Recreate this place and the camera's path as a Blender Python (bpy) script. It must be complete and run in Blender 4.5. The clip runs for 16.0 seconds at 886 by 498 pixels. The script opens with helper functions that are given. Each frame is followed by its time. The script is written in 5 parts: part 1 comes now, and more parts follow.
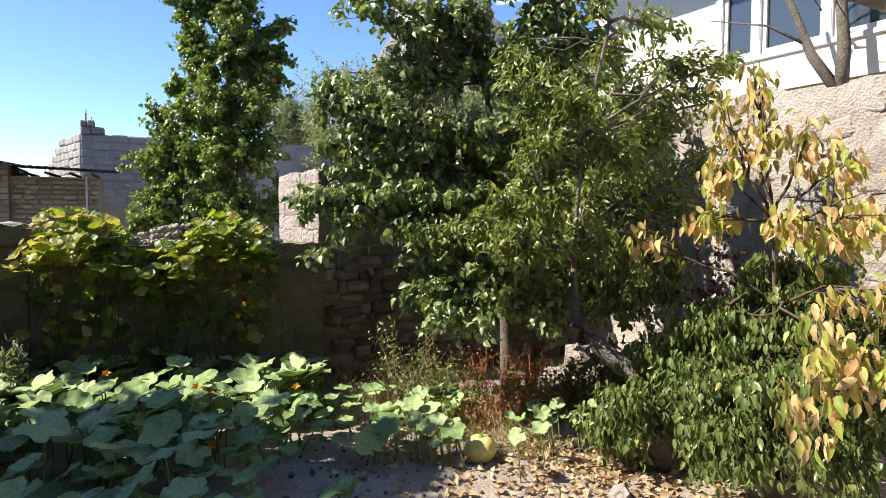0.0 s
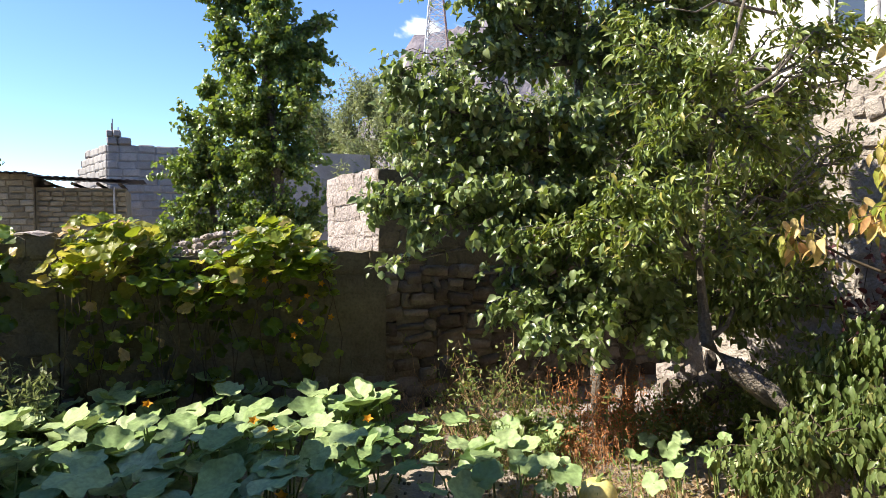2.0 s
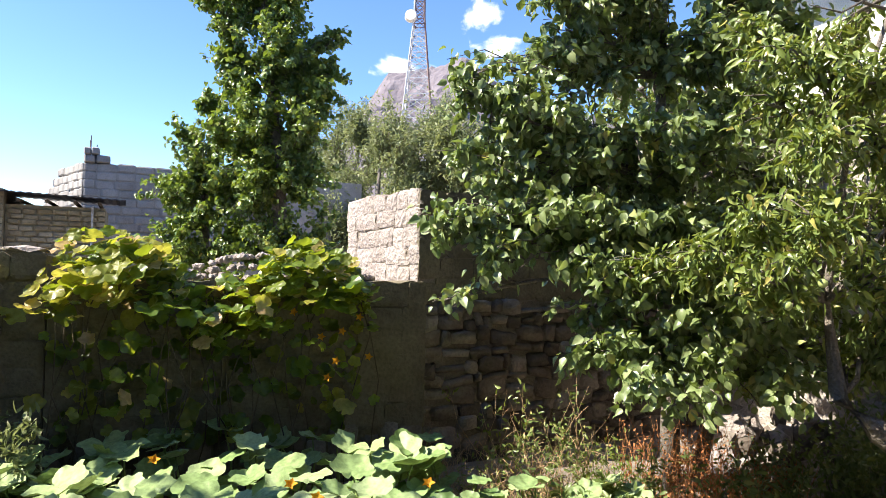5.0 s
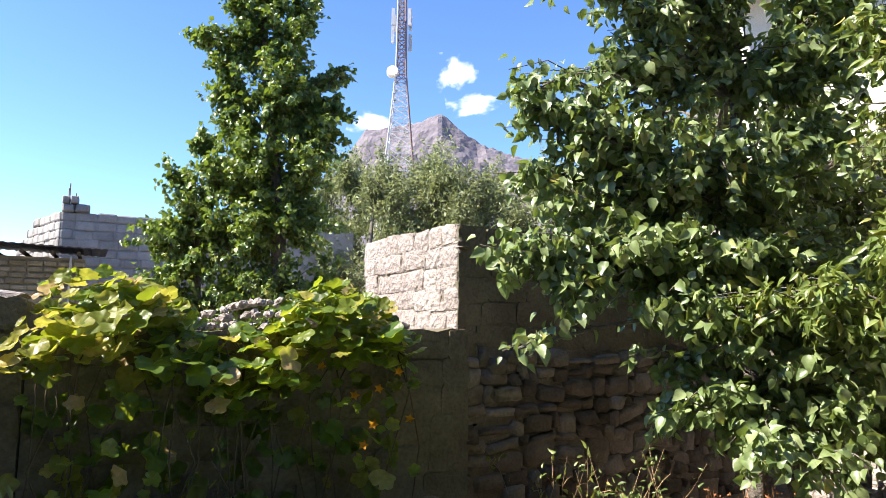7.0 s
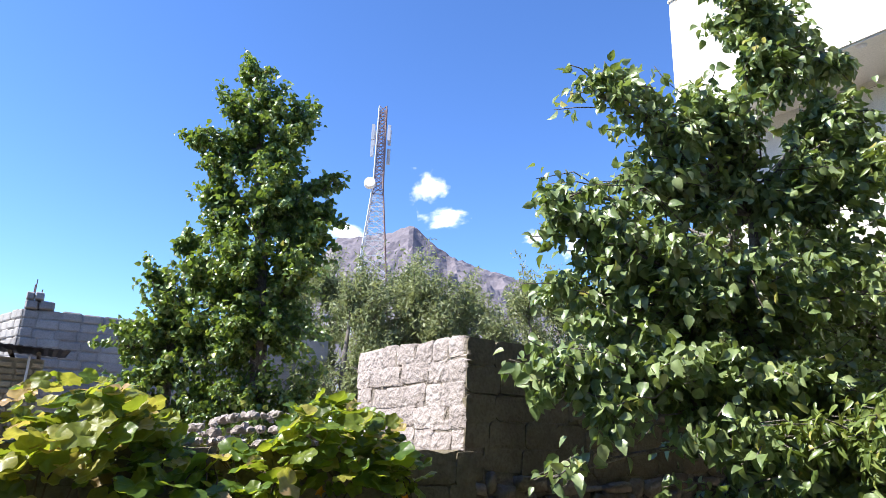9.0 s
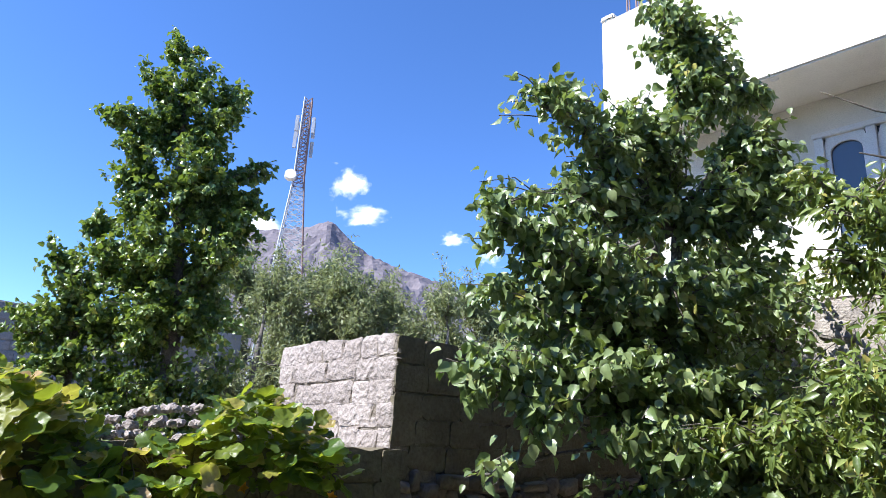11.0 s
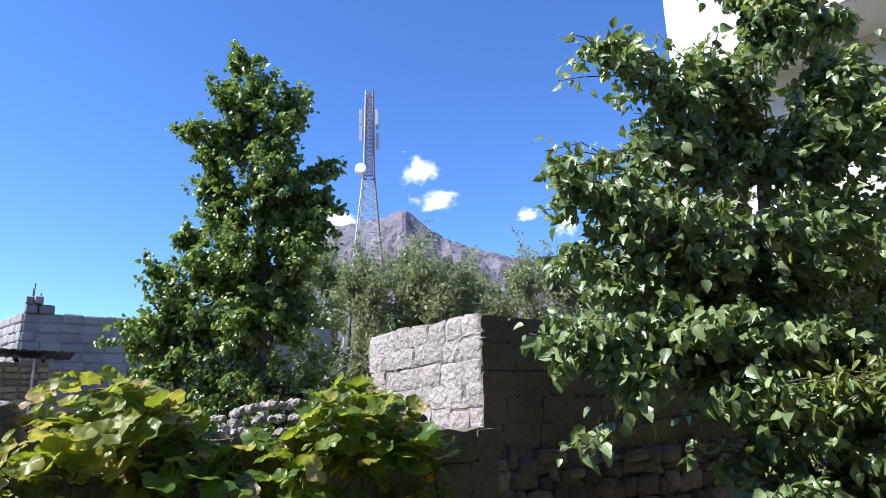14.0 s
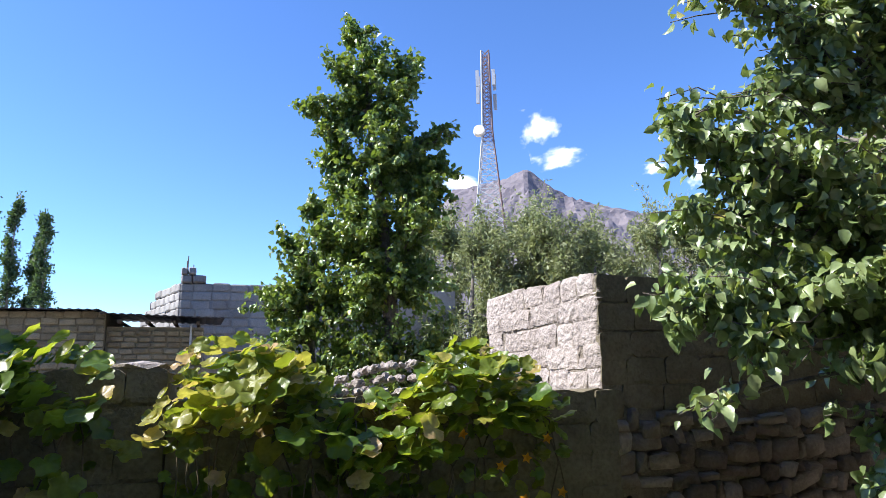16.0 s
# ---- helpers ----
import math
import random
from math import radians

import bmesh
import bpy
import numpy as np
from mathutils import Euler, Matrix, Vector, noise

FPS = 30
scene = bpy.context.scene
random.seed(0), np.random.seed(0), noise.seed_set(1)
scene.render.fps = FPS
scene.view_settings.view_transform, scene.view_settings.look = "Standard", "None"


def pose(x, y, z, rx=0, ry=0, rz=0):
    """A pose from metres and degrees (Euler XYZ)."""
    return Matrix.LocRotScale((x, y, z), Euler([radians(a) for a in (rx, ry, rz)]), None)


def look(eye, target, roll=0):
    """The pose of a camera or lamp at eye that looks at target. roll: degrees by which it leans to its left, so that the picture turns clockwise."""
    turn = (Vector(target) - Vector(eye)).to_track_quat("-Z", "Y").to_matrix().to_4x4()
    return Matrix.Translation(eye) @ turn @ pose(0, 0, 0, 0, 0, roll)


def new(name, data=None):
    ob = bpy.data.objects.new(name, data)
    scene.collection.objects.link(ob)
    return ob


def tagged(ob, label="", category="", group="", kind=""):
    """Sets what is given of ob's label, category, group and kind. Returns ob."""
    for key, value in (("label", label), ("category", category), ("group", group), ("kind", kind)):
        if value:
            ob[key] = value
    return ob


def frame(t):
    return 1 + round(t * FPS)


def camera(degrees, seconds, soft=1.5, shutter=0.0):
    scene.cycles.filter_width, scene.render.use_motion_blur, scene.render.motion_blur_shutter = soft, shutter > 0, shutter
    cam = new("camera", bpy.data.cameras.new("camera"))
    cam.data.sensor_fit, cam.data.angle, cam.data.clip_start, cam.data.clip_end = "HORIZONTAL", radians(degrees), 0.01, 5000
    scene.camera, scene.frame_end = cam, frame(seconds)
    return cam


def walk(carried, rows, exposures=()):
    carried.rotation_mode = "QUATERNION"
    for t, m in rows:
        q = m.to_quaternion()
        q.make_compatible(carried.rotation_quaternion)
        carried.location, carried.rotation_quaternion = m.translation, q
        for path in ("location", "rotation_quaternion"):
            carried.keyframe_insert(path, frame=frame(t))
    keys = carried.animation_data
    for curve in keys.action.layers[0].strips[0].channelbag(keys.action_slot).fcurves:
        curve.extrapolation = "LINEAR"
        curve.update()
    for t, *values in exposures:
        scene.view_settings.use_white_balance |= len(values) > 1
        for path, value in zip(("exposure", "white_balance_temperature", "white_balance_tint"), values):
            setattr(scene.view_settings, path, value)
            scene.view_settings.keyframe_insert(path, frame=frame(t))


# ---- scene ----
cam = camera(68.9, 16.0, soft=0.65)
PATH = [
    (0, (1.742, 0.948, 1.916), (1.641, 2.943, 1.816), 0.3),
    (0.5, (1.673, 1.046, 1.867), (1.496, 3.037, 1.799), -0.3),
    (1, (1.514, 1.368, 1.852), (1.021, 3.305, 1.788), -0.7),
    (1.5, (1.334, 1.62, 1.832), (1.013, 3.592, 1.743), -0.4),
    (2, (1.122, 1.743, 1.841), (0.968, 3.736, 1.776), -0.5),
    (2.5, (1.068, 1.894, 1.826), (0.843, 3.88, 1.752), -2.7),
    (3, (0.909, 2.119, 1.818), (0.576, 4.09, 1.754), -2.9),
    (3.5, (0.767, 2.261, 1.819), (0.619, 4.256, 1.775), -0.2),
    (4, (0.577, 2.34, 1.831), (0.507, 4.338, 1.821), 0.5),
    (4.2, (0.55, 2.343, 1.823), (0.468, 4.341, 1.835), 0.7),
    (6.3, (-0.011, 2.861, 1.697), (0.075, 4.857, 1.789), -0.3),
    (6.5, (-0.045, 2.947, 1.691), (0.023, 4.942, 1.813), -2.1),
    (7, (-0.14, 3.098, 1.7), (-0.128, 5.087, 1.916), 0.5),
    (7.5, (-0.232, 3.14, 1.703), (-0.06, 5.107, 2.02), 3.9),
    (8, (-0.395, 3.179, 1.72), (-0.203, 5.125, 2.141), 3.9),
    (8.5, (-0.441, 3.245, 1.713), (-0.291, 5.181, 2.192), 3.0),
    (9, (-0.438, 3.327, 1.727), (-0.338, 5.246, 2.28), 2.0),
    (9.5, (-0.467, 3.369, 1.705), (-0.23, 5.281, 2.244), 2.1),
    (9.7, (-0.498, 3.389, 1.705), (-0.223, 5.29, 2.261), 3.3),
    (12, (-0.573, 3.283, 1.715), (-0.156, 5.157, 2.275), 2.7),
    (12.5, (-0.574, 3.276, 1.712), (-0.117, 5.141, 2.271), 3.2),
    (13, (-0.578, 3.281, 1.708), (-0.122, 5.15, 2.252), 1.7),
    (13.5, (-0.575, 3.312, 1.706), (-0.288, 5.221, 2.228), 0.1),
    (14, (-0.542, 3.364, 1.714), (-0.422, 5.297, 2.214), -1.3),
    (14.5, (-0.504, 3.385, 1.709), (-0.522, 5.331, 2.171), -1.6),
    (15, (-0.478, 3.376, 1.712), (-0.656, 5.32, 2.147), -1.6),
    (15.5, (-0.461, 3.363, 1.716), (-0.692, 5.304, 2.141), -1.2),
    (16, (-0.45, 3.372, 1.72), (-0.714, 5.316, 2.111), -1.1),
]
EXPOSURES = [(0, 1.08, 6900, 10), (3.5, 1.37, 6900, 10), (6.5, 1.45, 6800, 10), (8, 1.36, 6450, 10), (9.5, 1.16, 6050, 10), (12, 1.05, 5800, 10), (14, 0.93, 5750, 10), (16, 1.12, 6150, 10)]
walk(cam, [(t, look(eye, target, roll)) for t, eye, target, roll in PATH], EXPOSURES)

# ---- world and sun ----
SUN_AZ = math.atan2(-0.97, -0.24)      # from +y towards +x
SUN_EL = radians(46)
world = bpy.data.worlds.new("sky")
scene.world = world
world.use_nodes = True
wn = world.node_tree.nodes
sky = wn.new("ShaderNodeTexSky")
sky.sky_type = "NISHITA"
sky.sun_disc = False
sky.sun_elevation, sky.sun_rotation = SUN_EL, SUN_AZ
sky.altitude, sky.air_density, sky.dust_density, sky.ozone_density = 2600, 1.1, 0.4, 4.0
wn["Background"].inputs["Strength"].default_value = 0.122
tone = wn.new("ShaderNodeHueSaturation")
tone.inputs["Hue"].default_value, tone.inputs["Saturation"].default_value, tone.inputs["Value"].default_value = 0.508, 1.13, 1.12
world.node_tree.links.new(sky.outputs[0], tone.inputs["Color"])
world.node_tree.links.new(tone.outputs[0], wn["Background"].inputs["Color"])
sun_data = bpy.data.lights.new("sun", "SUN")
sun_data.energy, sun_data.angle, sun_data.color = 5.0, radians(0.53), (1.0, 0.94, 0.84)
sun = new("sun", sun_data)
sun_dir = Vector((math.sin(SUN_AZ) * math.cos(SUN_EL), math.cos(SUN_AZ) * math.cos(SUN_EL), math.sin(SUN_EL)))
sun.matrix_world = look(sun_dir * 50, (0, 0, 0))
rng = np.random.default_rng(7)


# ---- materials ----
def mat_nodes(name):
    m = bpy.data.materials.new(name)
    m.use_nodes = True
    n, l = m.node_tree.nodes, m.node_tree.links
    return m, n, l, n["Principled BSDF"]


def ramp(n, stops):
    r = n.new("ShaderNodeValToRGB")
    e = r.color_ramp.elements
    while len(e) < len(stops):
        e.new(0.5)
    for k, (p, c) in zip(e, stops):
        k.position, k.color = p, (*c, 1)
    return r


def surface(name, stops, scale=4.0, fine=60.0, rough=0.9, bump=0.4, dist=0.02, metal=0.0, per="", spread=0.35, spec=0.3):
    """Two noises mixed: broad stains and fine grain, with relief; per: 'object' or 'island' varies each piece."""
    m, n, l, b = mat_nodes(name)
    geo = n.new("ShaderNodeNewGeometry")
    big, small, fin = n.new("ShaderNodeTexNoise"), n.new("ShaderNodeTexNoise"), n.new("ShaderNodeTexNoise")
    for t, s, d in ((big, scale, 4), (small, scale * 5, 6), (fin, fine, 5)):
        t.inputs["Scale"].default_value, t.inputs["Detail"].default_value = s, d
        l.new(geo.outputs["Position"], t.inputs["Vector"])
    mix = n.new("ShaderNodeMath")
    mix.operation = "MULTIPLY_ADD"
    mix.inputs[1].default_value = 0.6
    add = n.new("ShaderNodeMath")
    add.operation = "MULTIPLY"
    add.inputs[1].default_value = 0.4
    l.new(small.outputs["Fac"], add.inputs[0])
    l.new(big.outputs["Fac"], mix.inputs[0])
    l.new(add.outputs[0], mix.inputs[2])
    fac = mix.outputs[0]
    if per:
        src = n.new("ShaderNodeObjectInfo").outputs["Random"] if per == "object" else geo.outputs["Random Per Island"]
        sh = n.new("ShaderNodeMath")
        sh.operation = "MULTIPLY_ADD"
        sh.inputs[1].default_value, sh.inputs[2].default_value = spread, -spread / 2
        l.new(src, sh.inputs[0])
        ad = n.new("ShaderNodeMath")
        l.new(fac, ad.inputs[0])
        l.new(sh.outputs[0], ad.inputs[1])
        fac = ad.outputs[0]
    r = ramp(n, stops)
    l.new(fac, r.inputs[0])
    g = n.new("ShaderNodeMix")
    g.data_type, g.blend_type = "RGBA", "MULTIPLY"
    g.inputs[0].default_value = 0.5
    gr = ramp(n, [(0.3, (0.55, 0.55, 0.55)), (0.6, (1, 1, 1))])
    l.new(fin.outputs["Fac"], gr.inputs[0])
    l.new(r.outputs[0], g.inputs[6])
    l.new(gr.outputs[0], g.inputs[7])
    l.new(g.outputs[2], b.inputs["Base Color"])
    b.inputs["Roughness"].default_value, b.inputs["Metallic"].default_value = rough, metal
    b.inputs["Specular IOR Level"].default_value = spec
    if bump:
        bp, sm = n.new("ShaderNodeBump"), n.new("ShaderNodeMath")
        l.new(small.outputs["Fac"], sm.inputs[0])
        l.new(fin.outputs["Fac"], sm.inputs[1])
        bp.inputs["Strength"].default_value, bp.inputs["Distance"].default_value = bump, dist
        l.new(sm.outputs[0], bp.inputs["Height"])
        l.new(bp.outputs[0], b.inputs["Normal"])
    return m


def foliage(name, stops, rough=0.45, through_light=0.35, glow=(0.25, 0.42, 0.03), per="island", spec=0.4):
    """Leaf blades: each its own tone, gloss on top, daylight seen through."""
    m, n, l, b = mat_nodes(name)
    geo = n.new("ShaderNodeNewGeometry")
    src = geo.outputs["Random Per Island"] if per == "island" else n.new("ShaderNodeObjectInfo").outputs["Random"]
    r = ramp(n, stops)
    l.new(src, r.inputs[0])
    nz = n.new("ShaderNodeTexNoise")
    nz.inputs["Scale"].default_value, nz.inputs["Detail"].default_value = 35, 4
    l.new(geo.outputs["Position"], nz.inputs["Vector"])
    gr = ramp(n, [(0.3, (0.7, 0.7, 0.7)), (0.65, (1.1, 1.1, 1.1))])
    l.new(nz.outputs["Fac"], gr.inputs[0])
    g = n.new("ShaderNodeMix")
    g.data_type, g.blend_type = "RGBA", "MULTIPLY"
    g.inputs[0].default_value = 1.0
    l.new(r.outputs[0], g.inputs[6])
    l.new(gr.outputs[0], g.inputs[7])
    l.new(g.outputs[2], b.inputs["Base Color"])
    b.inputs["Roughness"].default_value = rough
    b.inputs["Specular IOR Level"].default_value = spec
    vein = n.new("ShaderNodeBump")
    vein.inputs["Strength"].default_value, vein.inputs["Distance"].default_value = 0.5, 0.006
    l.new(nz.outputs["Fac"], vein.inputs["Height"])
    l.new(vein.outputs[0], b.inputs["Normal"])
    tr = n.new("ShaderNodeBsdfTranslucent")
    tg = n.new("ShaderNodeMix")
    tg.data_type, tg.blend_type = "RGBA", "MIX"
    tg.inputs[0].default_value = 0.5
    tg.inputs[7].default_value = (*glow, 1)
    l.new(g.outputs[2], tg.inputs[6])
    l.new(tg.outputs[2], tr.inputs["Color"])
    ms = n.new("ShaderNodeMixShader")
    ms.inputs[0].default_value = through_light
    l.new(b.outputs[0], ms.inputs[1])
    l.new(tr.outputs[0], ms.inputs[2])
    l.new(ms.outputs[0], n["Material Output"].inputs["Surface"])
    return m


M_SOIL = surface("garden_soil", [(0.25, (0.15, 0.12, 0.095)), (0.5, (0.32, 0.27, 0.225)), (0.75, (0.45, 0.395, 0.34))], 0.8, 45, 0.95, 0.8, 0.03)
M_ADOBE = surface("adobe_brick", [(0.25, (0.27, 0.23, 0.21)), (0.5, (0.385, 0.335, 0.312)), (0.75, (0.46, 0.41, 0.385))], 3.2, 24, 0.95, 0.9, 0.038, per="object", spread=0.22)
M_MORTAR = surface("mud_mortar", [(0.3, (0.15, 0.125, 0.10)), (0.7, (0.30, 0.26, 0.22))], 4, 70, 0.95, 0.8, 0.02)
# mud plaster darkened towards olive: part of the walls' shade is in the colour
M_PLASTER = surface("shaded_mud_plaster", [(0.3, (0.11, 0.094, 0.062)), (0.5, (0.165, 0.14, 0.095)), (0.7, (0.22, 0.188, 0.13))], 2, 40, 0.95, 0.6, 0.015)
M_STONE = surface("field_stone", [(0.2, (0.085, 0.068, 0.055)), (0.5, (0.170, 0.140, 0.115)), (0.8, (0.289, 0.255, 0.221))], 3, 40, 0.85, 0.6, 0.02, per="object", spread=0.5)
M_PALE = surface("pale_render", [(0.25, (0.27, 0.235, 0.205)), (0.5, (0.4, 0.355, 0.315)), (0.75, (0.52, 0.475, 0.43))], 1.5, 40, 0.9, 0.8, 0.03)
M_BLOCK = surface("concrete_block", [(0.25, (0.22, 0.205, 0.195)), (0.5, (0.3, 0.285, 0.27)), (0.75, (0.39, 0.37, 0.35))], 1.2, 40, 0.9, 0.4, 0.01, per="object", spread=0.25)
M_WHITE = surface("white_paint", [(0.25, (0.68, 0.645, 0.58)), (0.5, (0.8, 0.765, 0.7)), (0.8, (0.84, 0.81, 0.75))], 0.6, 90, 0.6, 0.1, 0.004)
M_FRAME = surface("white_enamel", [(0.2, (0.74, 0.74, 0.74)), (0.8, (0.83, 0.83, 0.83))], 2, 80, 0.35, 0.05, 0.002)
M_BRICK = surface("yellow_brick", [(0.25, (0.19, 0.16, 0.10)), (0.5, (0.29, 0.25, 0.165)), (0.75, (0.37, 0.33, 0.23))], 2, 50, 0.9, 0.5, 0.01, per="object", spread=0.4)
M_TIN = surface("weathered_tin", [(0.3, (0.05, 0.045, 0.045)), (0.6, (0.11, 0.10, 0.10))], 3, 40, 0.6, 0.3, 0.01, metal=0.6)
M_STEEL = surface("galvanised_steel", [(0.3, (0.45, 0.45, 0.46)), (0.7, (0.62, 0.62, 0.63))], 0.5, 20, 0.5, 0.0, metal=0.3)
M_RED = surface("red_steel", [(0.3, (0.16, 0.10, 0.09)), (0.7, (0.26, 0.17, 0.15))], 0.5, 20, 0.6, 0.0, metal=0.1)
M_BARK = surface("grey_bark", [(0.25, (0.09, 0.075, 0.06)), (0.5, (0.19, 0.165, 0.14)), (0.8, (0.30, 0.27, 0.235))], 9, 70, 0.9, 0.9, 0.02)
M_TWIG = surface("brown_twig", [(0.3, (0.06, 0.045, 0.03)), (0.7, (0.15, 0.115, 0.08))], 9, 70, 0.9, 0.4, 0.01)
M_DRY = surface("dry_stalk", [(0.3, (0.325, 0.208, 0.117)), (0.7, (0.598, 0.416, 0.247))], 20, 70, 0.9, 0.2, 0.01, per="island")
M_RUST = surface("rusty_stalk", [(0.3, (0.32, 0.13, 0.05)), (0.7, (0.55, 0.28, 0.13))], 20, 70, 0.9, 0.2, 0.01, per="island")
M_GREENSTEM = surface("green_stem", [(0.3, (0.12, 0.17, 0.05)), (0.7, (0.22, 0.28, 0.09))], 20, 70, 0.6, 0.1, 0.01)
# rock with a purple-grey tint that stands for the haze of distance
M_ROCK = surface("hazed_mountain_rock", [(0.25, (0.125, 0.105, 0.125)), (0.5, (0.18, 0.158, 0.178)), (0.75, (0.25, 0.22, 0.235))], 0.008, 0.06, 0.95, 0.6, 8)
M_POPLAR = foliage("poplar_leaf", [(0, (0.09, 0.155, 0.04)), (0.6, (0.155, 0.235, 0.06)), (0.92, (0.25, 0.33, 0.08)), (1, (0.42, 0.4, 0.07))], 0.36, 0.26, (0.44, 0.58, 0.03), spec=0.7)
M_LEAF = foliage("broad_leaf", [(0, (0.115, 0.17, 0.055)), (0.5, (0.205, 0.27, 0.105)), (0.95, (0.31, 0.375, 0.17)), (1, (0.42, 0.37, 0.09))], 0.36, 0.24, (0.5, 0.66, 0.05), spec=0.7)
M_PEACH = foliage("narrow_leaf", [(0, (0.1, 0.15, 0.035)), (0.6, (0.175, 0.235, 0.06)), (0.9, (0.26, 0.31, 0.09)), (1, (0.4, 0.34, 0.09))], 0.36, 0.27, (0.5, 0.6, 0.04), spec=0.55)
M_SHRUB = foliage("shrub_leaf", [(0, (0.09, 0.14, 0.04)), (0.6, (0.15, 0.205, 0.07)), (0.9, (0.22, 0.27, 0.1)), (1, (0.34, 0.32, 0.11))], 0.34, 0.26, (0.42, 0.5, 0.06), spec=0.4)
M_YELLOW = foliage("turning_leaf", [(0, (0.2, 0.3, 0.05)), (0.3, (0.38, 0.42, 0.08)), (0.42, (0.66, 0.56, 0.2)), (0.8, (0.74, 0.54, 0.28)), (1, (0.55, 0.3, 0.14))], 0.5, 0.4, (0.85, 0.66, 0.2))
M_WILLOW = foliage("willow_leaf", [(0, (0.16, 0.19, 0.08)), (0.6, (0.235, 0.265, 0.125)), (1, (0.33, 0.35, 0.18))], 0.5, 0.35, (0.44, 0.5, 0.15))
M_FARPOP = foliage("far_poplar_leaf", [(0, (0.05, 0.09, 0.045)), (1, (0.1, 0.15, 0.075))], 0.5, 0.25)
M_PUMP = foliage("pumpkin_leaf", [(0, (0.2, 0.3, 0.11)), (0.6, (0.29, 0.39, 0.17)), (1, (0.38, 0.465, 0.24))], 0.5, 0.12, (0.42, 0.56, 0.08), per="object", spec=0.22)
M_VINE = foliage("vine_leaf", [(0, (0.065, 0.125, 0.02)), (0.5, (0.11, 0.18, 0.03)), (0.82, (0.19, 0.235, 0.04)), (0.92, (0.36, 0.32, 0.07)), (1, (0.38, 0.26, 0.13))], 0.36, 0.4, (0.74, 0.84, 0.03), per="object", spec=0.35)
# darker pumpkin leaf: shade under the big leaves is put into its colour
M_PUMPSHADE = foliage("pumpkin_leaf_low_shade", [(0, (0.10, 0.19, 0.06)), (0.6, (0.16, 0.26, 0.09)), (1, (0.24, 0.33, 0.14))], 0.45, 0.3, (0.36, 0.5, 0.06))
M_VINEOLD = foliage("ageing_vine_leaf", [(0, (0.12, 0.17, 0.03)), (0.45, (0.24, 0.26, 0.05)), (0.7, (0.42, 0.36, 0.1)), (1, (0.46, 0.3, 0.15))], 0.42, 0.4, (0.85, 0.78, 0.08), per="object", spec=0.3)
# vine leaf again, darker: the shade inside the vine is put into the colour
M_VINESHADE = foliage("vine_leaf_inner_shade", [(0, (0.045, 0.08, 0.015)), (0.7, (0.085, 0.13, 0.025)), (0.92, (0.17, 0.18, 0.03)), (1, (0.26, 0.18, 0.07))], 0.45, 0.4, (0.55, 0.65, 0.03))
M_RUSTLEAF = foliage("rust_seed", [(0, (0.32, 0.12, 0.05)), (1, (0.6, 0.28, 0.12))], 0.8, 0.3, (0.6, 0.25, 0.08))
M_PURPLE = foliage("purple_leaf", [(0, (0.05, 0.02, 0.025)), (1, (0.13, 0.05, 0.055))], 0.45, 0.2, (0.3, 0.06, 0.06))
M_FALLEN = foliage("fallen_leaf", [(0, (0.24, 0.15, 0.08)), (0.5, (0.42, 0.3, 0.17)), (1, (0.55, 0.43, 0.27))], 0.8, 0.15, (0.5, 0.34, 0.14))
M_FLOWER = foliage("orange_petal", [(0, (0.75, 0.3, 0.02)), (1, (0.8, 0.42, 0.03))], 0.6, 0.4, (0.9, 0.45, 0.02))
M_PUMPKIN = surface("pumpkin_skin", [(0.3, (0.62, 0.5, 0.12)), (0.7, (0.75, 0.66, 0.28))], 6, 50, 0.4, 0.1, 0.005)
M_FRUIT = surface("green_fruit", [(0.3, (0.3, 0.38, 0.12)), (0.7, (0.45, 0.5, 0.2))], 20, 90, 0.4, 0.0)


def glass_material():
    m, n, l, b = mat_nodes("window_glass")
    b.inputs["Base Color"].default_value = (0.05, 0.065, 0.085, 1)
    b.inputs["Roughness"].default_value = 0.06
    b.inputs["Specular IOR Level"].default_value = 0.8
    return m


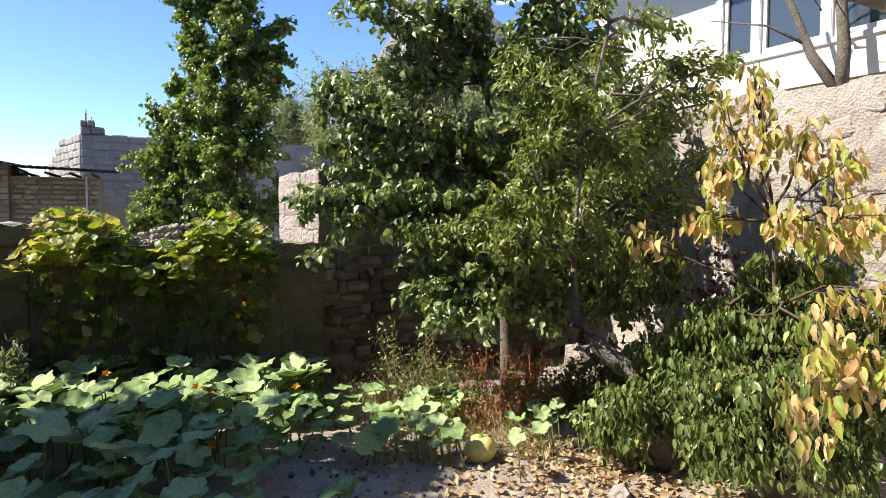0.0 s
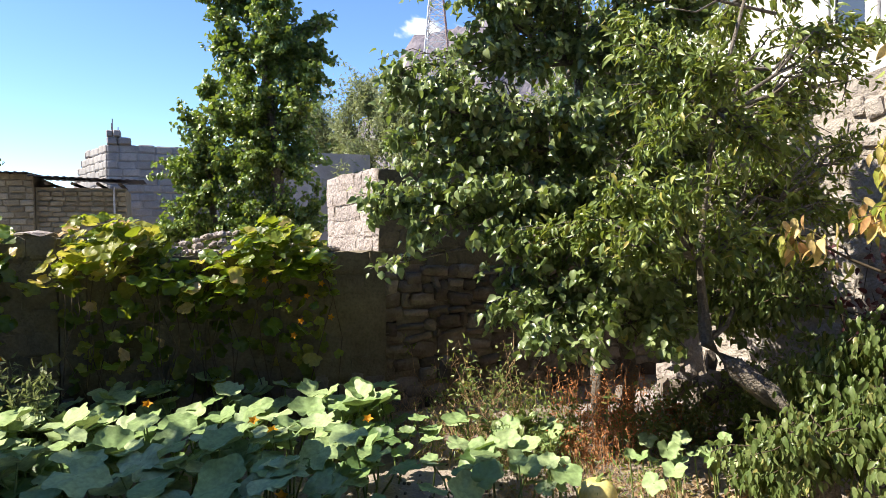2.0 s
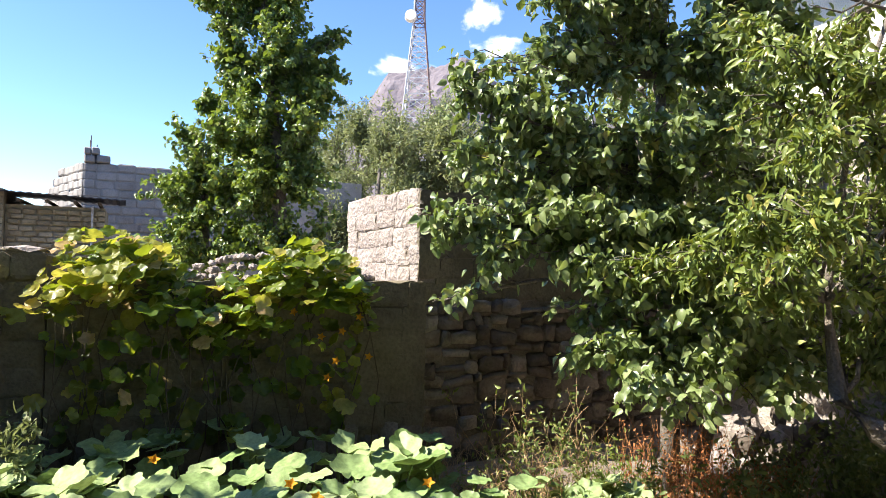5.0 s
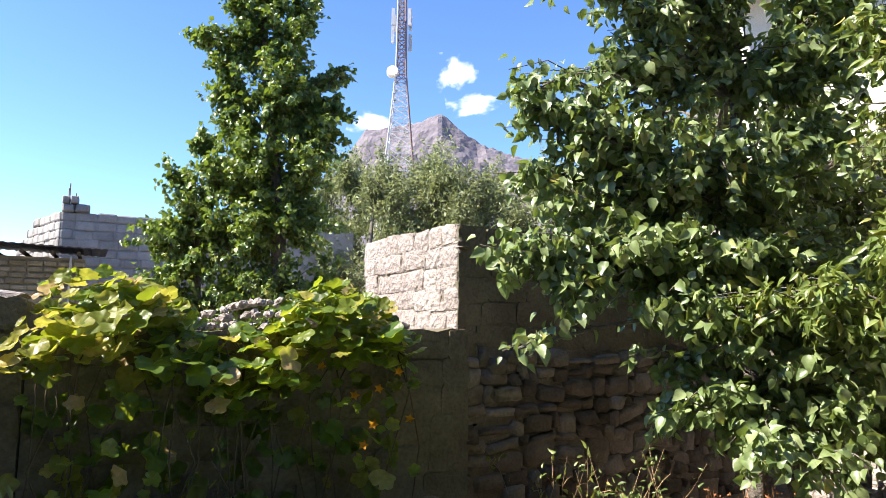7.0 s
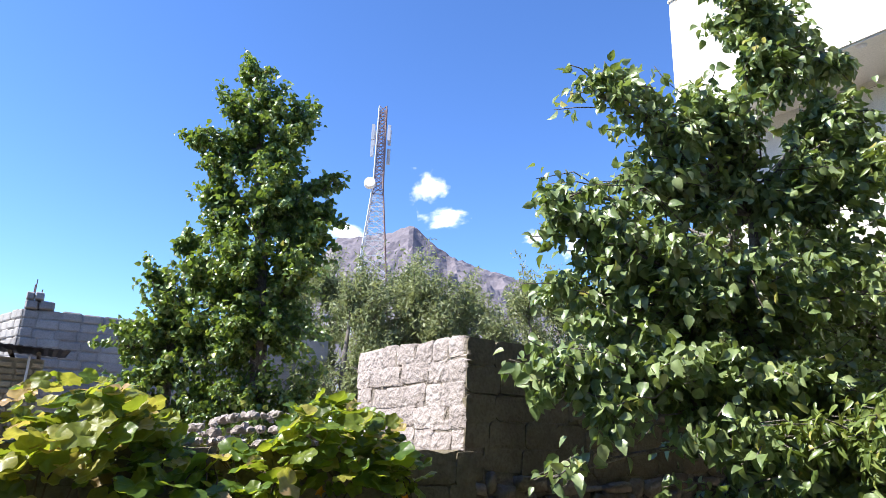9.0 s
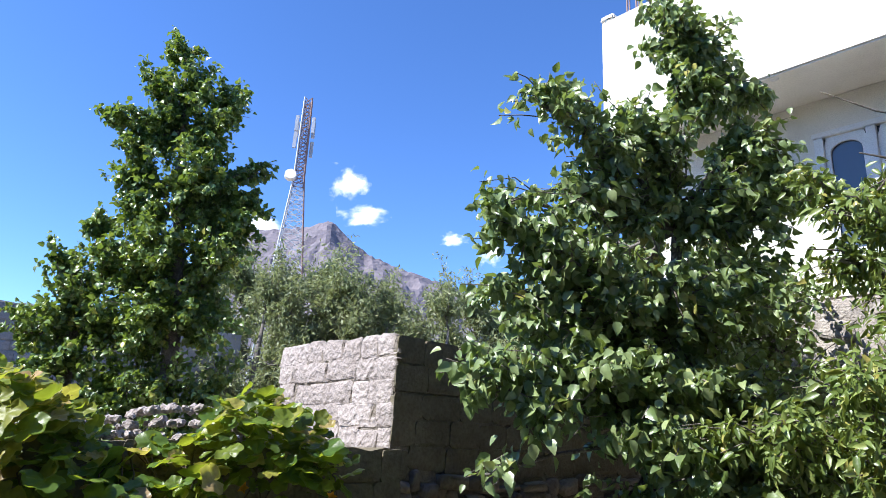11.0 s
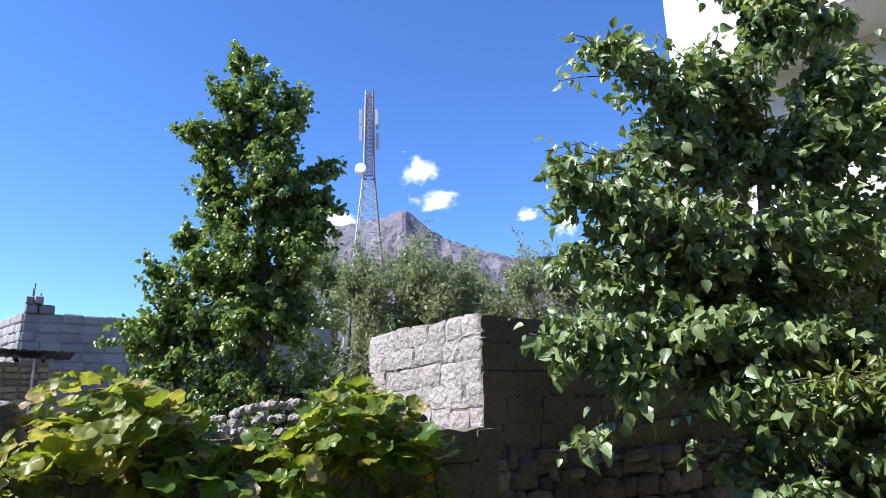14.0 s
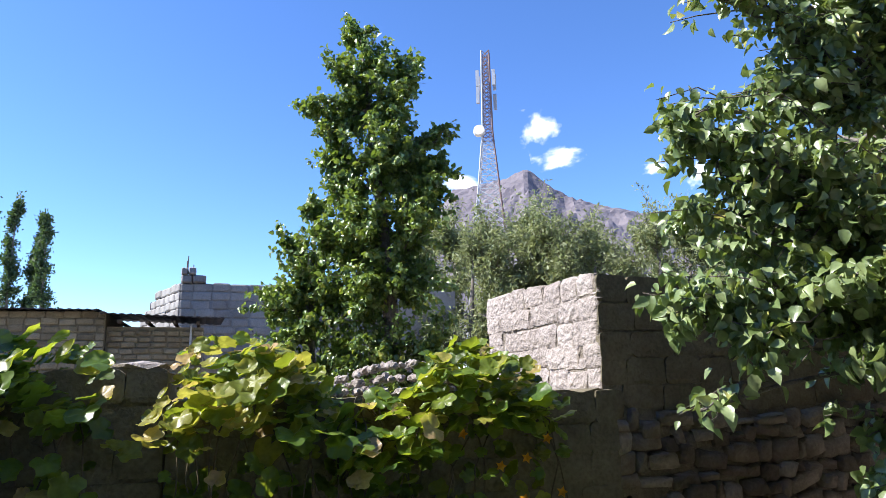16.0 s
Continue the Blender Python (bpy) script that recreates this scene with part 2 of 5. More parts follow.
def cloud_material(seed):
    m, n, l, b = mat_nodes("cloud_vapour")
    tc = n.new("ShaderNodeTexCoord")
    nz = n.new("ShaderNodeTexNoise")
    nz.inputs["Scale"].default_value, nz.inputs["Detail"].default_value = 3.2, 9
    mp = n.new("ShaderNodeMapping")
    mp.inputs["Location"].default_value = (seed, seed * 2, 0)
    l.new(tc.outputs["Generated"], mp.inputs["Vector"])
    l.new(mp.outputs[0], nz.inputs["Vector"])
    gd = n.new("ShaderNodeTexGradient")
    gd.gradient_type = "SPHERICAL"
    m2 = n.new("ShaderNodeMapping")
    m2.inputs["Location"].default_value, m2.inputs["Scale"].default_value = (-1, -1, 0), (2, 2, 0)
    l.new(tc.outputs["Generated"], m2.inputs["Vector"])
    l.new(m2.outputs[0], gd.inputs["Vector"])
    ad = n.new("ShaderNodeMath")
    ad.operation = "MULTIPLY_ADD"
    ad.inputs[1].default_value = 0.62
    half = n.new("ShaderNodeMath")
    half.operation = "MULTIPLY"
    half.inputs[1].default_value = 0.95
    l.new(nz.outputs["Fac"], half.inputs[0])
    l.new(gd.outputs["Fac"], ad.inputs[0])
    l.new(half.outputs[0], ad.inputs[2])
    r = ramp(n, [(0.56, (0, 0, 0)), (1.0, (1, 1, 1))])
    r.color_ramp.interpolation = "EASE"
    l.new(ad.outputs[0], r.inputs[0])
    em, tr, ms = n.new("ShaderNodeEmission"), n.new("ShaderNodeBsdfTransparent"), n.new("ShaderNodeMixShader")
    em.inputs["Color"].default_value, em.inputs["Strength"].default_value = (0.96, 0.97, 1, 1), 0.95
    l.new(r.outputs[0], ms.inputs[0])
    l.new(tr.outputs[0], ms.inputs[1])
    l.new(em.outputs[0], ms.inputs[2])
    l.new(ms.outputs[0], n["Material Output"].inputs["Surface"])
    return m


M_GLASS = glass_material()


# ---- mesh helpers ----
def mesh_of(name, verts, faces, material, smooth=False):
    me = bpy.data.meshes.new(name)
    me.from_pydata([tuple(map(float, v)) for v in verts], [], [tuple(f) for f in faces])
    me.materials.append(material)
    if smooth:
        me.polygons.foreach_set("use_smooth", [True] * len(me.polygons))
    me.update()
    return me


def put(name, me, parent=None, m=None, label=""):
    ob = new(name, me)
    if parent is not None:
        ob.parent = parent
    if m is not None:
        ob.matrix_basis = m
    if label:
        ob["label"] = label
    return ob


def part(name, bm, material, parent=None, label="", smooth=False):
    me = bpy.data.meshes.new(name)
    bm.to_mesh(me)
    bm.free()
    me.materials.append(material)
    if smooth:
        me.polygons.foreach_set("use_smooth", [True] * len(me.polygons))
    return put(name, me, parent, None, label)


def box(bm, lo, hi, m=None, bevel=0.0):
    lo, hi = Vector(lo), Vector(hi)
    got = bmesh.ops.create_cube(bm, size=1, matrix=Matrix.LocRotScale((lo + hi) / 2, None, hi - lo))
    vs = got["verts"]
    if bevel:
        es = list({e for v in vs for e in v.link_edges})
        out = bmesh.ops.bevel(bm, geom=es, offset=bevel, segments=2, affect="EDGES")
        vs = list({v for f in out["faces"] for v in f.verts} | {v for v in vs if v.is_valid})
    if m is not None:
        bmesh.ops.transform(bm, matrix=m, verts=vs)


def tube(points, radii, sides=7):
    """Vertices and faces of a tapered, bent rod."""
    pts = [Vector(p) for p in points]
    vs, fs = [], []
    for i, p in enumerate(pts):
        d = (pts[min(i + 1, len(pts) - 1)] - pts[max(i - 1, 0)]).normalized()
        a = d.orthogonal().normalized()
        b = d.cross(a)
        for k in range(sides):
            w = 2 * math.pi * k / sides
            vs.append(p + (a * math.cos(w) + b * math.sin(w)) * radii[i])
    for i in range(len(pts) - 1):
        for k in range(sides):
            q = (k + 1) % sides
            fs.append((i * sides + k, i * sides + q, (i + 1) * sides + q, (i + 1) * sides + k))
    fs.append(tuple(range(sides))[::-1])
    fs.append(tuple(range((len(pts) - 1) * sides, len(pts) * sides)))
    return vs, fs


class Soup:
    """Collects many small pieces into one mesh."""
    def __init__(self):
        self.v, self.f = [], []

    def add(self, vs, fs):
        o = len(self.v)
        self.v += list(vs)
        self.f += [tuple(i + o for i in f) for f in fs]

    def rod(self, pts, radii, sides=5):
        self.add(*tube(pts, radii, sides))

    def mesh(self, name, material, smooth=False):
        return mesh_of(name, self.v, self.f, material, smooth)


def bent(a, b, sag=0.0, steps=5, wob=0.03):
    """Points from a to b with a sag and a wobble."""
    a, b = Vector(a), Vector(b)
    ln = (b - a).length
    out = []
    for i in range(steps + 1):
        t = i / steps
        p = a.lerp(b, t)
        w = math.sin(t * math.pi)
        p += Vector(rng.normal(0, wob * ln, 3)) * w
        p.z -= sag * w * ln
        out.append(p)
    return out


def leaf_cloud(name, material, pos, axis, length, width, droop=0.2, fold=0.25, face=None, simple=False):
    """One mesh of folded, pointed blades: pos and axis (n,3), length (n,)."""
    n = len(pos)
    axis = axis / (np.linalg.norm(axis, axis=1, keepdims=True) + 1e-9)
    ref = rng.normal(0, 1, (n, 3)) * 0.8 + np.array([-0.5, -0.35, 0.6]) if face is None else face + rng.normal(0, 0.5, (n, 3))
    side = np.cross(axis, ref)
    side /= np.linalg.norm(side, axis=1, keepdims=True) + 1e-9
    up = np.cross(side, axis)
    L, W = length[:, None], (length * width)[:, None]
    def at(t, s, h):
        return pos + axis * L * t + side * W * s + up * L * h
    if simple:
        V = np.stack([at(0, 0, 0), at(0.45, -0.5, 0.05), at(1, 0, -droop * 0.6), at(0.45, 0.5, 0.05)], axis=1).reshape(-1, 3)
        me = bpy.data.meshes.new(name)
        me.vertices.add(len(V))
        me.vertices.foreach_set("co", V.ravel())
        me.loops.add(4 * n)
        me.loops.foreach_set("vertex_index", np.arange(4 * n, dtype=np.int32))
        me.polygons.add(n)
        me.polygons.foreach_set("loop_start", np.arange(n, dtype=np.int32) * 4)
        me.update(calc_edges=True)
        me.validate()
        me.materials.append(material)
        return me
    # an ovate blade: stalk end, three rows of left, rib, right, and the tip; each blade curls its own way
    curl = (droop * rng.uniform(0.3, 1.8, n))[:, None]
    rows = ((0.13, 0.36), (0.42, 0.5), (0.76, 0.27))
    cols = [at(0, 0, 0)]
    for t, w in rows:
        for side_k in (-1, 0, 1):
            cols.append(at(t, side_k * w, abs(side_k) * fold * width * w * 2) - up * L * curl * t * t)
    cols.append(at(1.0, 0, 0) - up * L * curl * 1.25)
    V = np.stack(cols, axis=1).reshape(-1, 3)
    base = (np.arange(n) * 11)[:, None, None]
    tri = (np.array([(0, 1, 2), (0, 2, 3), (7, 10, 8), (8, 10, 9)])[None] + base).reshape(-1, 3)
    quad = (np.array([(1, 4, 5, 2), (2, 5, 6, 3), (4, 7, 8, 5), (5, 8, 9, 6)])[None] + base).reshape(-1, 4)
    me = bpy.data.meshes.new(name)
    me.vertices.add(len(V))
    me.vertices.foreach_set("co", V.ravel())
    loops = np.concatenate([tri.ravel(), quad.ravel()])
    me.loops.add(len(loops))
    me.loops.foreach_set("vertex_index", loops.astype(np.int32))
    starts = np.concatenate([np.arange(len(tri)) * 3, len(tri) * 3 + np.arange(len(quad)) * 4])
    me.polygons.add(len(starts))
    me.polygons.foreach_set("loop_start", starts.astype(np.int32))
    me.update(calc_edges=True)
    me.validate()
    me.materials.append(material)
    me.polygons.foreach_set("use_smooth", [True] * len(me.polygons))
    return me


def tree(name, label, root, trunk_pts, trunk_r, clumps, leaf, bark=None, per=420, size=0.09, width=0.65, hang=0.5, twigs=26, category="tree", sway=0.35, shell=0.4, simple=False, swell=1.2, limb=0.024, rise=0.0, ruffle=0.5):
    """A trunk, a limb to each clump (centre, radii, density), twigs in the clump and leaves along the twigs."""
    bark = bark or M_BARK
    thing = new(name)
    thing.location = root
    R = Vector(root)
    pts = [Vector(p) - R for p in trunk_pts]
    put("trunk", mesh_of("trunk", *tube(pts, trunk_r, 10), bark, True), thing)
    wood = Soup()
    P, A = [], []
    for c, rad, dens in clumps:
        c = Vector(c) - R
        start = min(pts[1:], key=lambda p: (p - c).length + 1.2 * max(0, p.z - c.z))
        lim = bent(start, c, -0.05, 6, 0.035)
        s = Soup()
        s.rod(lim, [limb * (1 - 0.75 * i / 6) + 0.005 for i in range(7)], 6)
        put("branch", s.mesh("branch", bark, True), thing)
        nt = max(4, int(twigs * dens))
        for _ in range(nt):
            d = Vector(rng.normal(0, 1, 3)).normalized()
            k = (shell + (1 - shell) * rng.random()) * swell
            tip = c + Vector((d.x * rad[0], d.y * rad[1], d.z * rad[2])) * k + Vector((0, 0, rise * rad[2] * rng.random()))
            src = lim[int(rng.integers(2, 7))]
            tw = bent(src, tip, -0.08, 5, 0.04)
            wood.rod(tw, [0.007 * (1 - 0.8 * i / 5) + 0.0012 for i in range(6)], 4)
            tot = max(3, int(per * dens / nt * rng.uniform(0.6, 1.4)))
            W = np.array([tuple(p) for p in tw])
            t = rng.uniform(0.15, 1.0, tot) * 4.999
            i = t.astype(int)
            f = (t - i)[:, None]
            p = W[i] * (1 - f) + W[i + 1] * f + rng.normal(0, size * ruffle, (tot, 3))
            dr = W[i + 1] - W[i]
            dr /= np.linalg.norm(dr, axis=1, keepdims=True) + 1e-9
            P.append(p)
            A.append(dr * sway + rng.normal(0, 0.55, (tot, 3)) + np.array([0, 0, -hang]))
    tagged(put("twigwork", wood.mesh("twigwork", bark, True), thing), kind="stuff")
    P, A = np.concatenate(P), np.concatenate(A)
    S = size * rng.uniform(0.6, 1.25, len(P))
    tagged(put("crown", leaf_cloud("crown", leaf, P, A, S, width, simple=simple), thing), kind="stuff")
    return tagged(thing, label, category)


# ---- ground ----
def ground_z(x, y):
    return 0.2 * max(0.0, min(1.0, (4.5 - y) / 3.5)) + 0.03 * noise.noise((x * 0.9, y * 0.9, 0)) * (1 if abs(x) + abs(y) < 60 else 0)


def build_ground():
    xs = np.concatenate([-np.geomspace(3000, 12, 14), np.linspace(-10, 10, 81), np.geomspace(12, 3000, 14)])
    ys = np.concatenate([-np.geomspace(3000, 8, 14), np.linspace(-6, 14, 81), np.geomspace(16, 3000, 14)])
    vs = [(x, y, ground_z(x, y)) for y in ys for x in xs]
    w = len(xs)
    fs = [(j * w + i, j * w + i + 1, (j + 1) * w + i + 1, (j + 1) * w + i) for j in range(len(ys) - 1) for i in range(w - 1)]
    tagged(put("ground", mesh_of("ground", vs, fs, M_SOIL, True)), "dry stony garden soil with fallen leaves", "ground", kind="structure")


build_ground()

# ---- walls of the garden ----
CORNER = Vector((0, 8, 0))
LEFT_DIR = Vector((-0.53, 0.85, 0)).normalized()
FRONT_DIR = Vector((0.86, 0.52, 0)).normalized()
LOW_DIR = Vector((-0.93, -0.37, 0)).normalized()
LOW_START = Vector((0.08, 7.93, 0))


def face_frame(origin, along, outward):
    """x along the wall, y outward, z up."""
    m = Matrix((along, outward, Vector((0, 0, 1)))).transposed().to_4x4()
    m.translation = origin
    return m


def out_of(d, towards):
    n = Vector((d.y, -d.x, 0)).normalized()
    return n if n.dot(Vector(towards)) > 0 else -n


def piece_meshes(name, count, material, seed, rough=0.12, depth=1.0, chamfer=0.28, corner=0.1, smooth=False):
    """Unit blocks (x and z from -0.5 to 0.5, y outward) with worn, uneven faces."""
    r = np.random.default_rng(seed)
    out = []
    for _ in range(count):
        vs, fs = [], []
        for j in range(4):
            for i in range(4):
                x, z = (-0.5, -0.36, 0.36, 0.5)[i], (-0.5, -0.34, 0.34, 0.5)[j]
                edge = (i in (0, 3)) + (j in (0, 3))
                vs.append((x * (1 - corner * (edge == 2)) + r.normal(0, rough * 0.25), 0.5 - chamfer * (edge > 0) + r.normal(0, rough), z * (1 - corner * (edge == 2)) + r.normal(0, rough * 0.25)))
        for j in range(3):
            for i in range(3):
                a = j * 4 + i
                fs.append((a, a + 1, a + 5, a + 4))
        ring = [0, 1, 2, 3, 7, 11, 15, 14, 13, 12, 8, 4]
        for a in ring:
            vs.append((vs[a][0], -depth, vs[a][2]))
        for k, a in enumerate(ring):
            q = (k + 1) % 12
            fs.append((ring[q], a, 16 + k, 16 + q))
        out.append(mesh_of(name, vs, fs, material, smooth))
    return out


def wall_body(name, origin, along, outward, length, height, thick, material, label, step=0.25, uneven=0.03):
    """A thick wall with an uneven top and slightly wavy faces."""
    n = max(2, int(length / step))
    hz = max(2, int(height / 0.25))
    vs, fs = [], []
    for i in range(n + 1):
        for j in range(hz + 1):
            for side in (0, 1):
                h = height(i / n) if callable(height) else height
                z = (h + rng.normal(0, uneven) * (j == hz)) * j / hz
                y = (0 if side == 0 else -thick) + rng.normal(0, uneven * 0.35) * (1 if side == 0 else -1)
                vs.append((length * i / n, y, z))
    def idx(i, j, s):
        return (i * (hz + 1) + j) * 2 + s
    for i in range(n):
        for j in range(hz):
            fs.append((idx(i, j, 0), idx(i + 1, j, 0), idx(i + 1, j + 1, 0), idx(i, j + 1, 0)))
            fs.append((idx(i + 1, j, 1), idx(i, j, 1), idx(i, j + 1, 1), idx(i + 1, j + 1, 1)))
        fs.append((idx(i, hz, 0), idx(i + 1, hz, 0), idx(i + 1, hz, 1), idx(i, hz, 1)))
    for i in (0, n):
        for j in range(hz):
            q = (idx(i, j, 1), idx(i, j, 0), idx(i, j + 1, 0), idx(i, j + 1, 1))
            fs.append(q if i == 0 else q[::-1])
    me = mesh_of(name, vs, fs, material, False)
    ob = put(name, me, None, face_frame(origin, along, outward))
    return tagged(ob, label, "wall", kind="structure")


LEFT_OUT = out_of(LEFT_DIR, (-1, -1, 0))
FRONT_OUT = out_of(FRONT_DIR, (1, -1, 0))
LOW_OUT = out_of(LOW_DIR, (0, -1, 0))
# the taller walls carry their pieces in front of a mortar core
wall_left = wall_body("wall_adobe_side", CORNER + LEFT_DIR * 0.01 - LEFT_OUT * 0.014, LEFT_DIR, LEFT_OUT, 1.62, 2.39, 0.34, M_MORTAR, "sunlit adobe block wall with eroded mud joints", uneven=0.012)
wall_front = wall_body("wall_adobe_front", CORNER + FRONT_DIR * 0.01 - FRONT_OUT * 0.014, FRONT_DIR, FRONT_OUT, 4.3, 2.4, 0.34, M_MORTAR, "shaded garden wall of rubble stone below and adobe above", uneven=0.012)
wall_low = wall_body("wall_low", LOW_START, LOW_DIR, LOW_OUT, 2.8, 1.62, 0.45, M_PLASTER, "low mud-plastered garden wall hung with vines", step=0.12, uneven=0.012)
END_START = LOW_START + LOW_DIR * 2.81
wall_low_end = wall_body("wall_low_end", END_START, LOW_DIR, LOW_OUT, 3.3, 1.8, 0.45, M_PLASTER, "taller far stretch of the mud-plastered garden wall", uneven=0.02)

# ---- white house with its terrace ----
N_HOUSE = Vector((-0.85, -0.53, 0)).normalized()
D_HOUSE = Vector((0.53, -0.85, 0)).normalized()
HOUSE_O = Vector((3.52, 10.72, 0))        # far end of the facade
HM = face_frame(HOUSE_O, D_HOUSE, N_HOUSE)


def build_house():
    thing = new("house")
    thing.matrix_basis = HM
    # facade with window openings; local x along, y outward
    W0, W1, Z0, Z1, L = 2.1, 4.9, 3.75, 5.1, 9.0
    for lo, hi in (((0, -0.25, 3.32), (W0, 0, 5.56)), ((W1, -0.25, 3.32), (L, 0, 5.56)), ((W0, -0.25, 3.32), (W1, 0, Z0)), ((W0, -0.25, Z1), (W1, 0, 5.56)),
                   ((0, -6, 3.32), (0.25, -0.253, 5.56)), ((0.253, -6, 3.32), (L, -5.75, 5.56))):
        bm = bmesh.new()
        box(bm, lo, hi)
        part("wall", bm, M_WHITE, thing)
    bm = bmesh.new()
    box(bm, (0.05, -5.9, -0.1), (L, -0.02, 3.316))
    part("foundation", bm, M_PALE, thing)
    bm = bmesh.new()
    box(bm, (-0.02, -6, 5.564), (L, 0.797, 5.72))
    part("roof_slab", bm, M_WHITE, thing)
    bm = bmesh.new()
    box(bm, (-0.023, 0.80, 5.5), (L, 0.956, 7.12), bevel=0.02)
    box(bm, (-0.02, -6, 5.724), (0.13, 0.797, 7.12))
    box(bm, (-0.03, 0.77, 7.12), (0.17, 0.97, 7.2), bevel=0.02)
    part("parapet", bm, M_WHITE, thing, "tall white parapet band")
    for a in range(4):
        s = Soup()
        s.rod([(0.34 + 0.13 * (a % 2), 0.91 - 0.06 * (a // 2), 7.0), (0.35 + 0.13 * (a % 2), 0.91 - 0.06 * (a // 2), 8.1)], [0.011, 0.011], 5)
        put("rebar", s.mesh("rebar", M_RED), thing, None, "bare starter bar above the roof")
    win = new("window")
    win.parent = thing
    # outer frame, then lights with mullions between
    bm = bmesh.new()
    box(bm, (W0 - 0.06, -0.08, Z0 - 0.06), (W1 + 0.06, 0.03, Z0), bevel=0.008)
    part("sill", bm, M_FRAME, win)
    bm = bmesh.new()
    box(bm, (W0 - 0.06, -0.08, Z1), (W1 + 0.06, 0.03, Z1 + 0.06), bevel=0.008)
    part("head", bm, M_FRAME, win)
    edges = [W0, W0 + 0.5, W0 + 1.3, W0 + 2.05, W1]
    for e in edges:
        bm = bmesh.new()
        w = 0.045
        box(bm, (e - w, -0.1, Z0 + 0.003), (e + w, 0.02, Z1 - 0.003), bevel=0.008)
        part("mullion", bm, M_FRAME, win)
    for a, b in zip(edges, edges[1:]):
        bm = bmesh.new()
        box(bm, (a + 0.047, -0.07, Z0 + 0.003), (b - 0.047, -0.055, Z1 - 0.003))
        part("pane", bm, M_GLASS, win)
        # white light frame with an arched head
        x0, x1, z0, z1 = a + 0.047, b - 0.047, Z0 + 0.003, Z1 - 0.003
        bw, cx, hw = 0.05, (x0 + x1) / 2, (x1 - x0) / 2 - 0.05
        inner = [(cx - hw, z0 + 0.06), (cx + hw, z0 + 0.06)]
        spring = z1 - 0.08 - hw * 0.75
        inner += [(cx + hw * math.cos(q * math.pi / 10), spring + hw * 0.75 * math.sin(q * math.pi / 10)) for q in range(11)]
        outer = []
        for ix, iz in inner:
            if iz <= z0 + 0.07:
                outer.append((x0 if ix < cx else x1, z0))
            else:
                k = (ix - cx) / hw
                outer.append((cx + (x1 - cx) * max(-1, min(1, k * 1.5)), z1 if abs(k) < 0.67 else spring + (z1 - spring) * (1 - abs(k)) / 0.33))
        bm = bmesh.new()
        rings = [[bm.verts.new((px, py, pz)) for px, pz in ring] for ring in (outer, inner) for py in (-0.02,)]
        rings += [[bm.verts.new((px, -0.05, pz)) for px, pz in ring] for ring in (outer, inner)]
        m_ = len(inner)
        for q in range(m_):
            w = (q + 1) % m_
            bm.faces.new((rings[0][q], rings[0][w], rings[1][w], rings[1][q]))
            bm.faces.new((rings[1][q], rings[1][w], rings[3][w], rings[3][q]))
        bmesh.ops.recalc_face_normals(bm, faces=bm.faces[:])
        part("arched_frame", bm, M_FRAME, win)
    bm = bmesh.new()
    box(bm, (3.95, 0.03, 3.86), (5.3, 0.7, 4.02), bevel=0.01)
    part("ledge", bm, M_BARK, thing, "weathered wooden ledge over the terrace")
    lamp = Soup()
    lamp.rod([(4.3, 0.62, 3.7), (4.3, 0.62, 4.6)], [0.04, 0.04], 10)
    put("pipe", lamp.mesh("pipe", M_FRAME, True), thing, None, "white plastic rain pipe")
    lamp = Soup()
    lamp.rod([(2.0, 0.87, 5.56), (2.0, 0.87, 5.50)], [0.05, 0.05], 12)
    put("soffit_lamp", lamp.mesh("soffit_lamp", M_FRAME, True), thing, None, "small round lamp under the eave")
    return tagged(thing, "white painted two-storey house with a deep overhanging parapet", "house")


build_house()
# rough terrace wall below the house
T_O = HOUSE_O + N_HOUSE * 0.62 - D_HOUSE * 0.4
terrace_wall = wall_body("wall_terrace", T_O, D_HOUSE, N_HOUSE, 9.3, 3.12, 0.9, M_PALE, "rough pale stone retaining wall below the house", uneven=0.06)

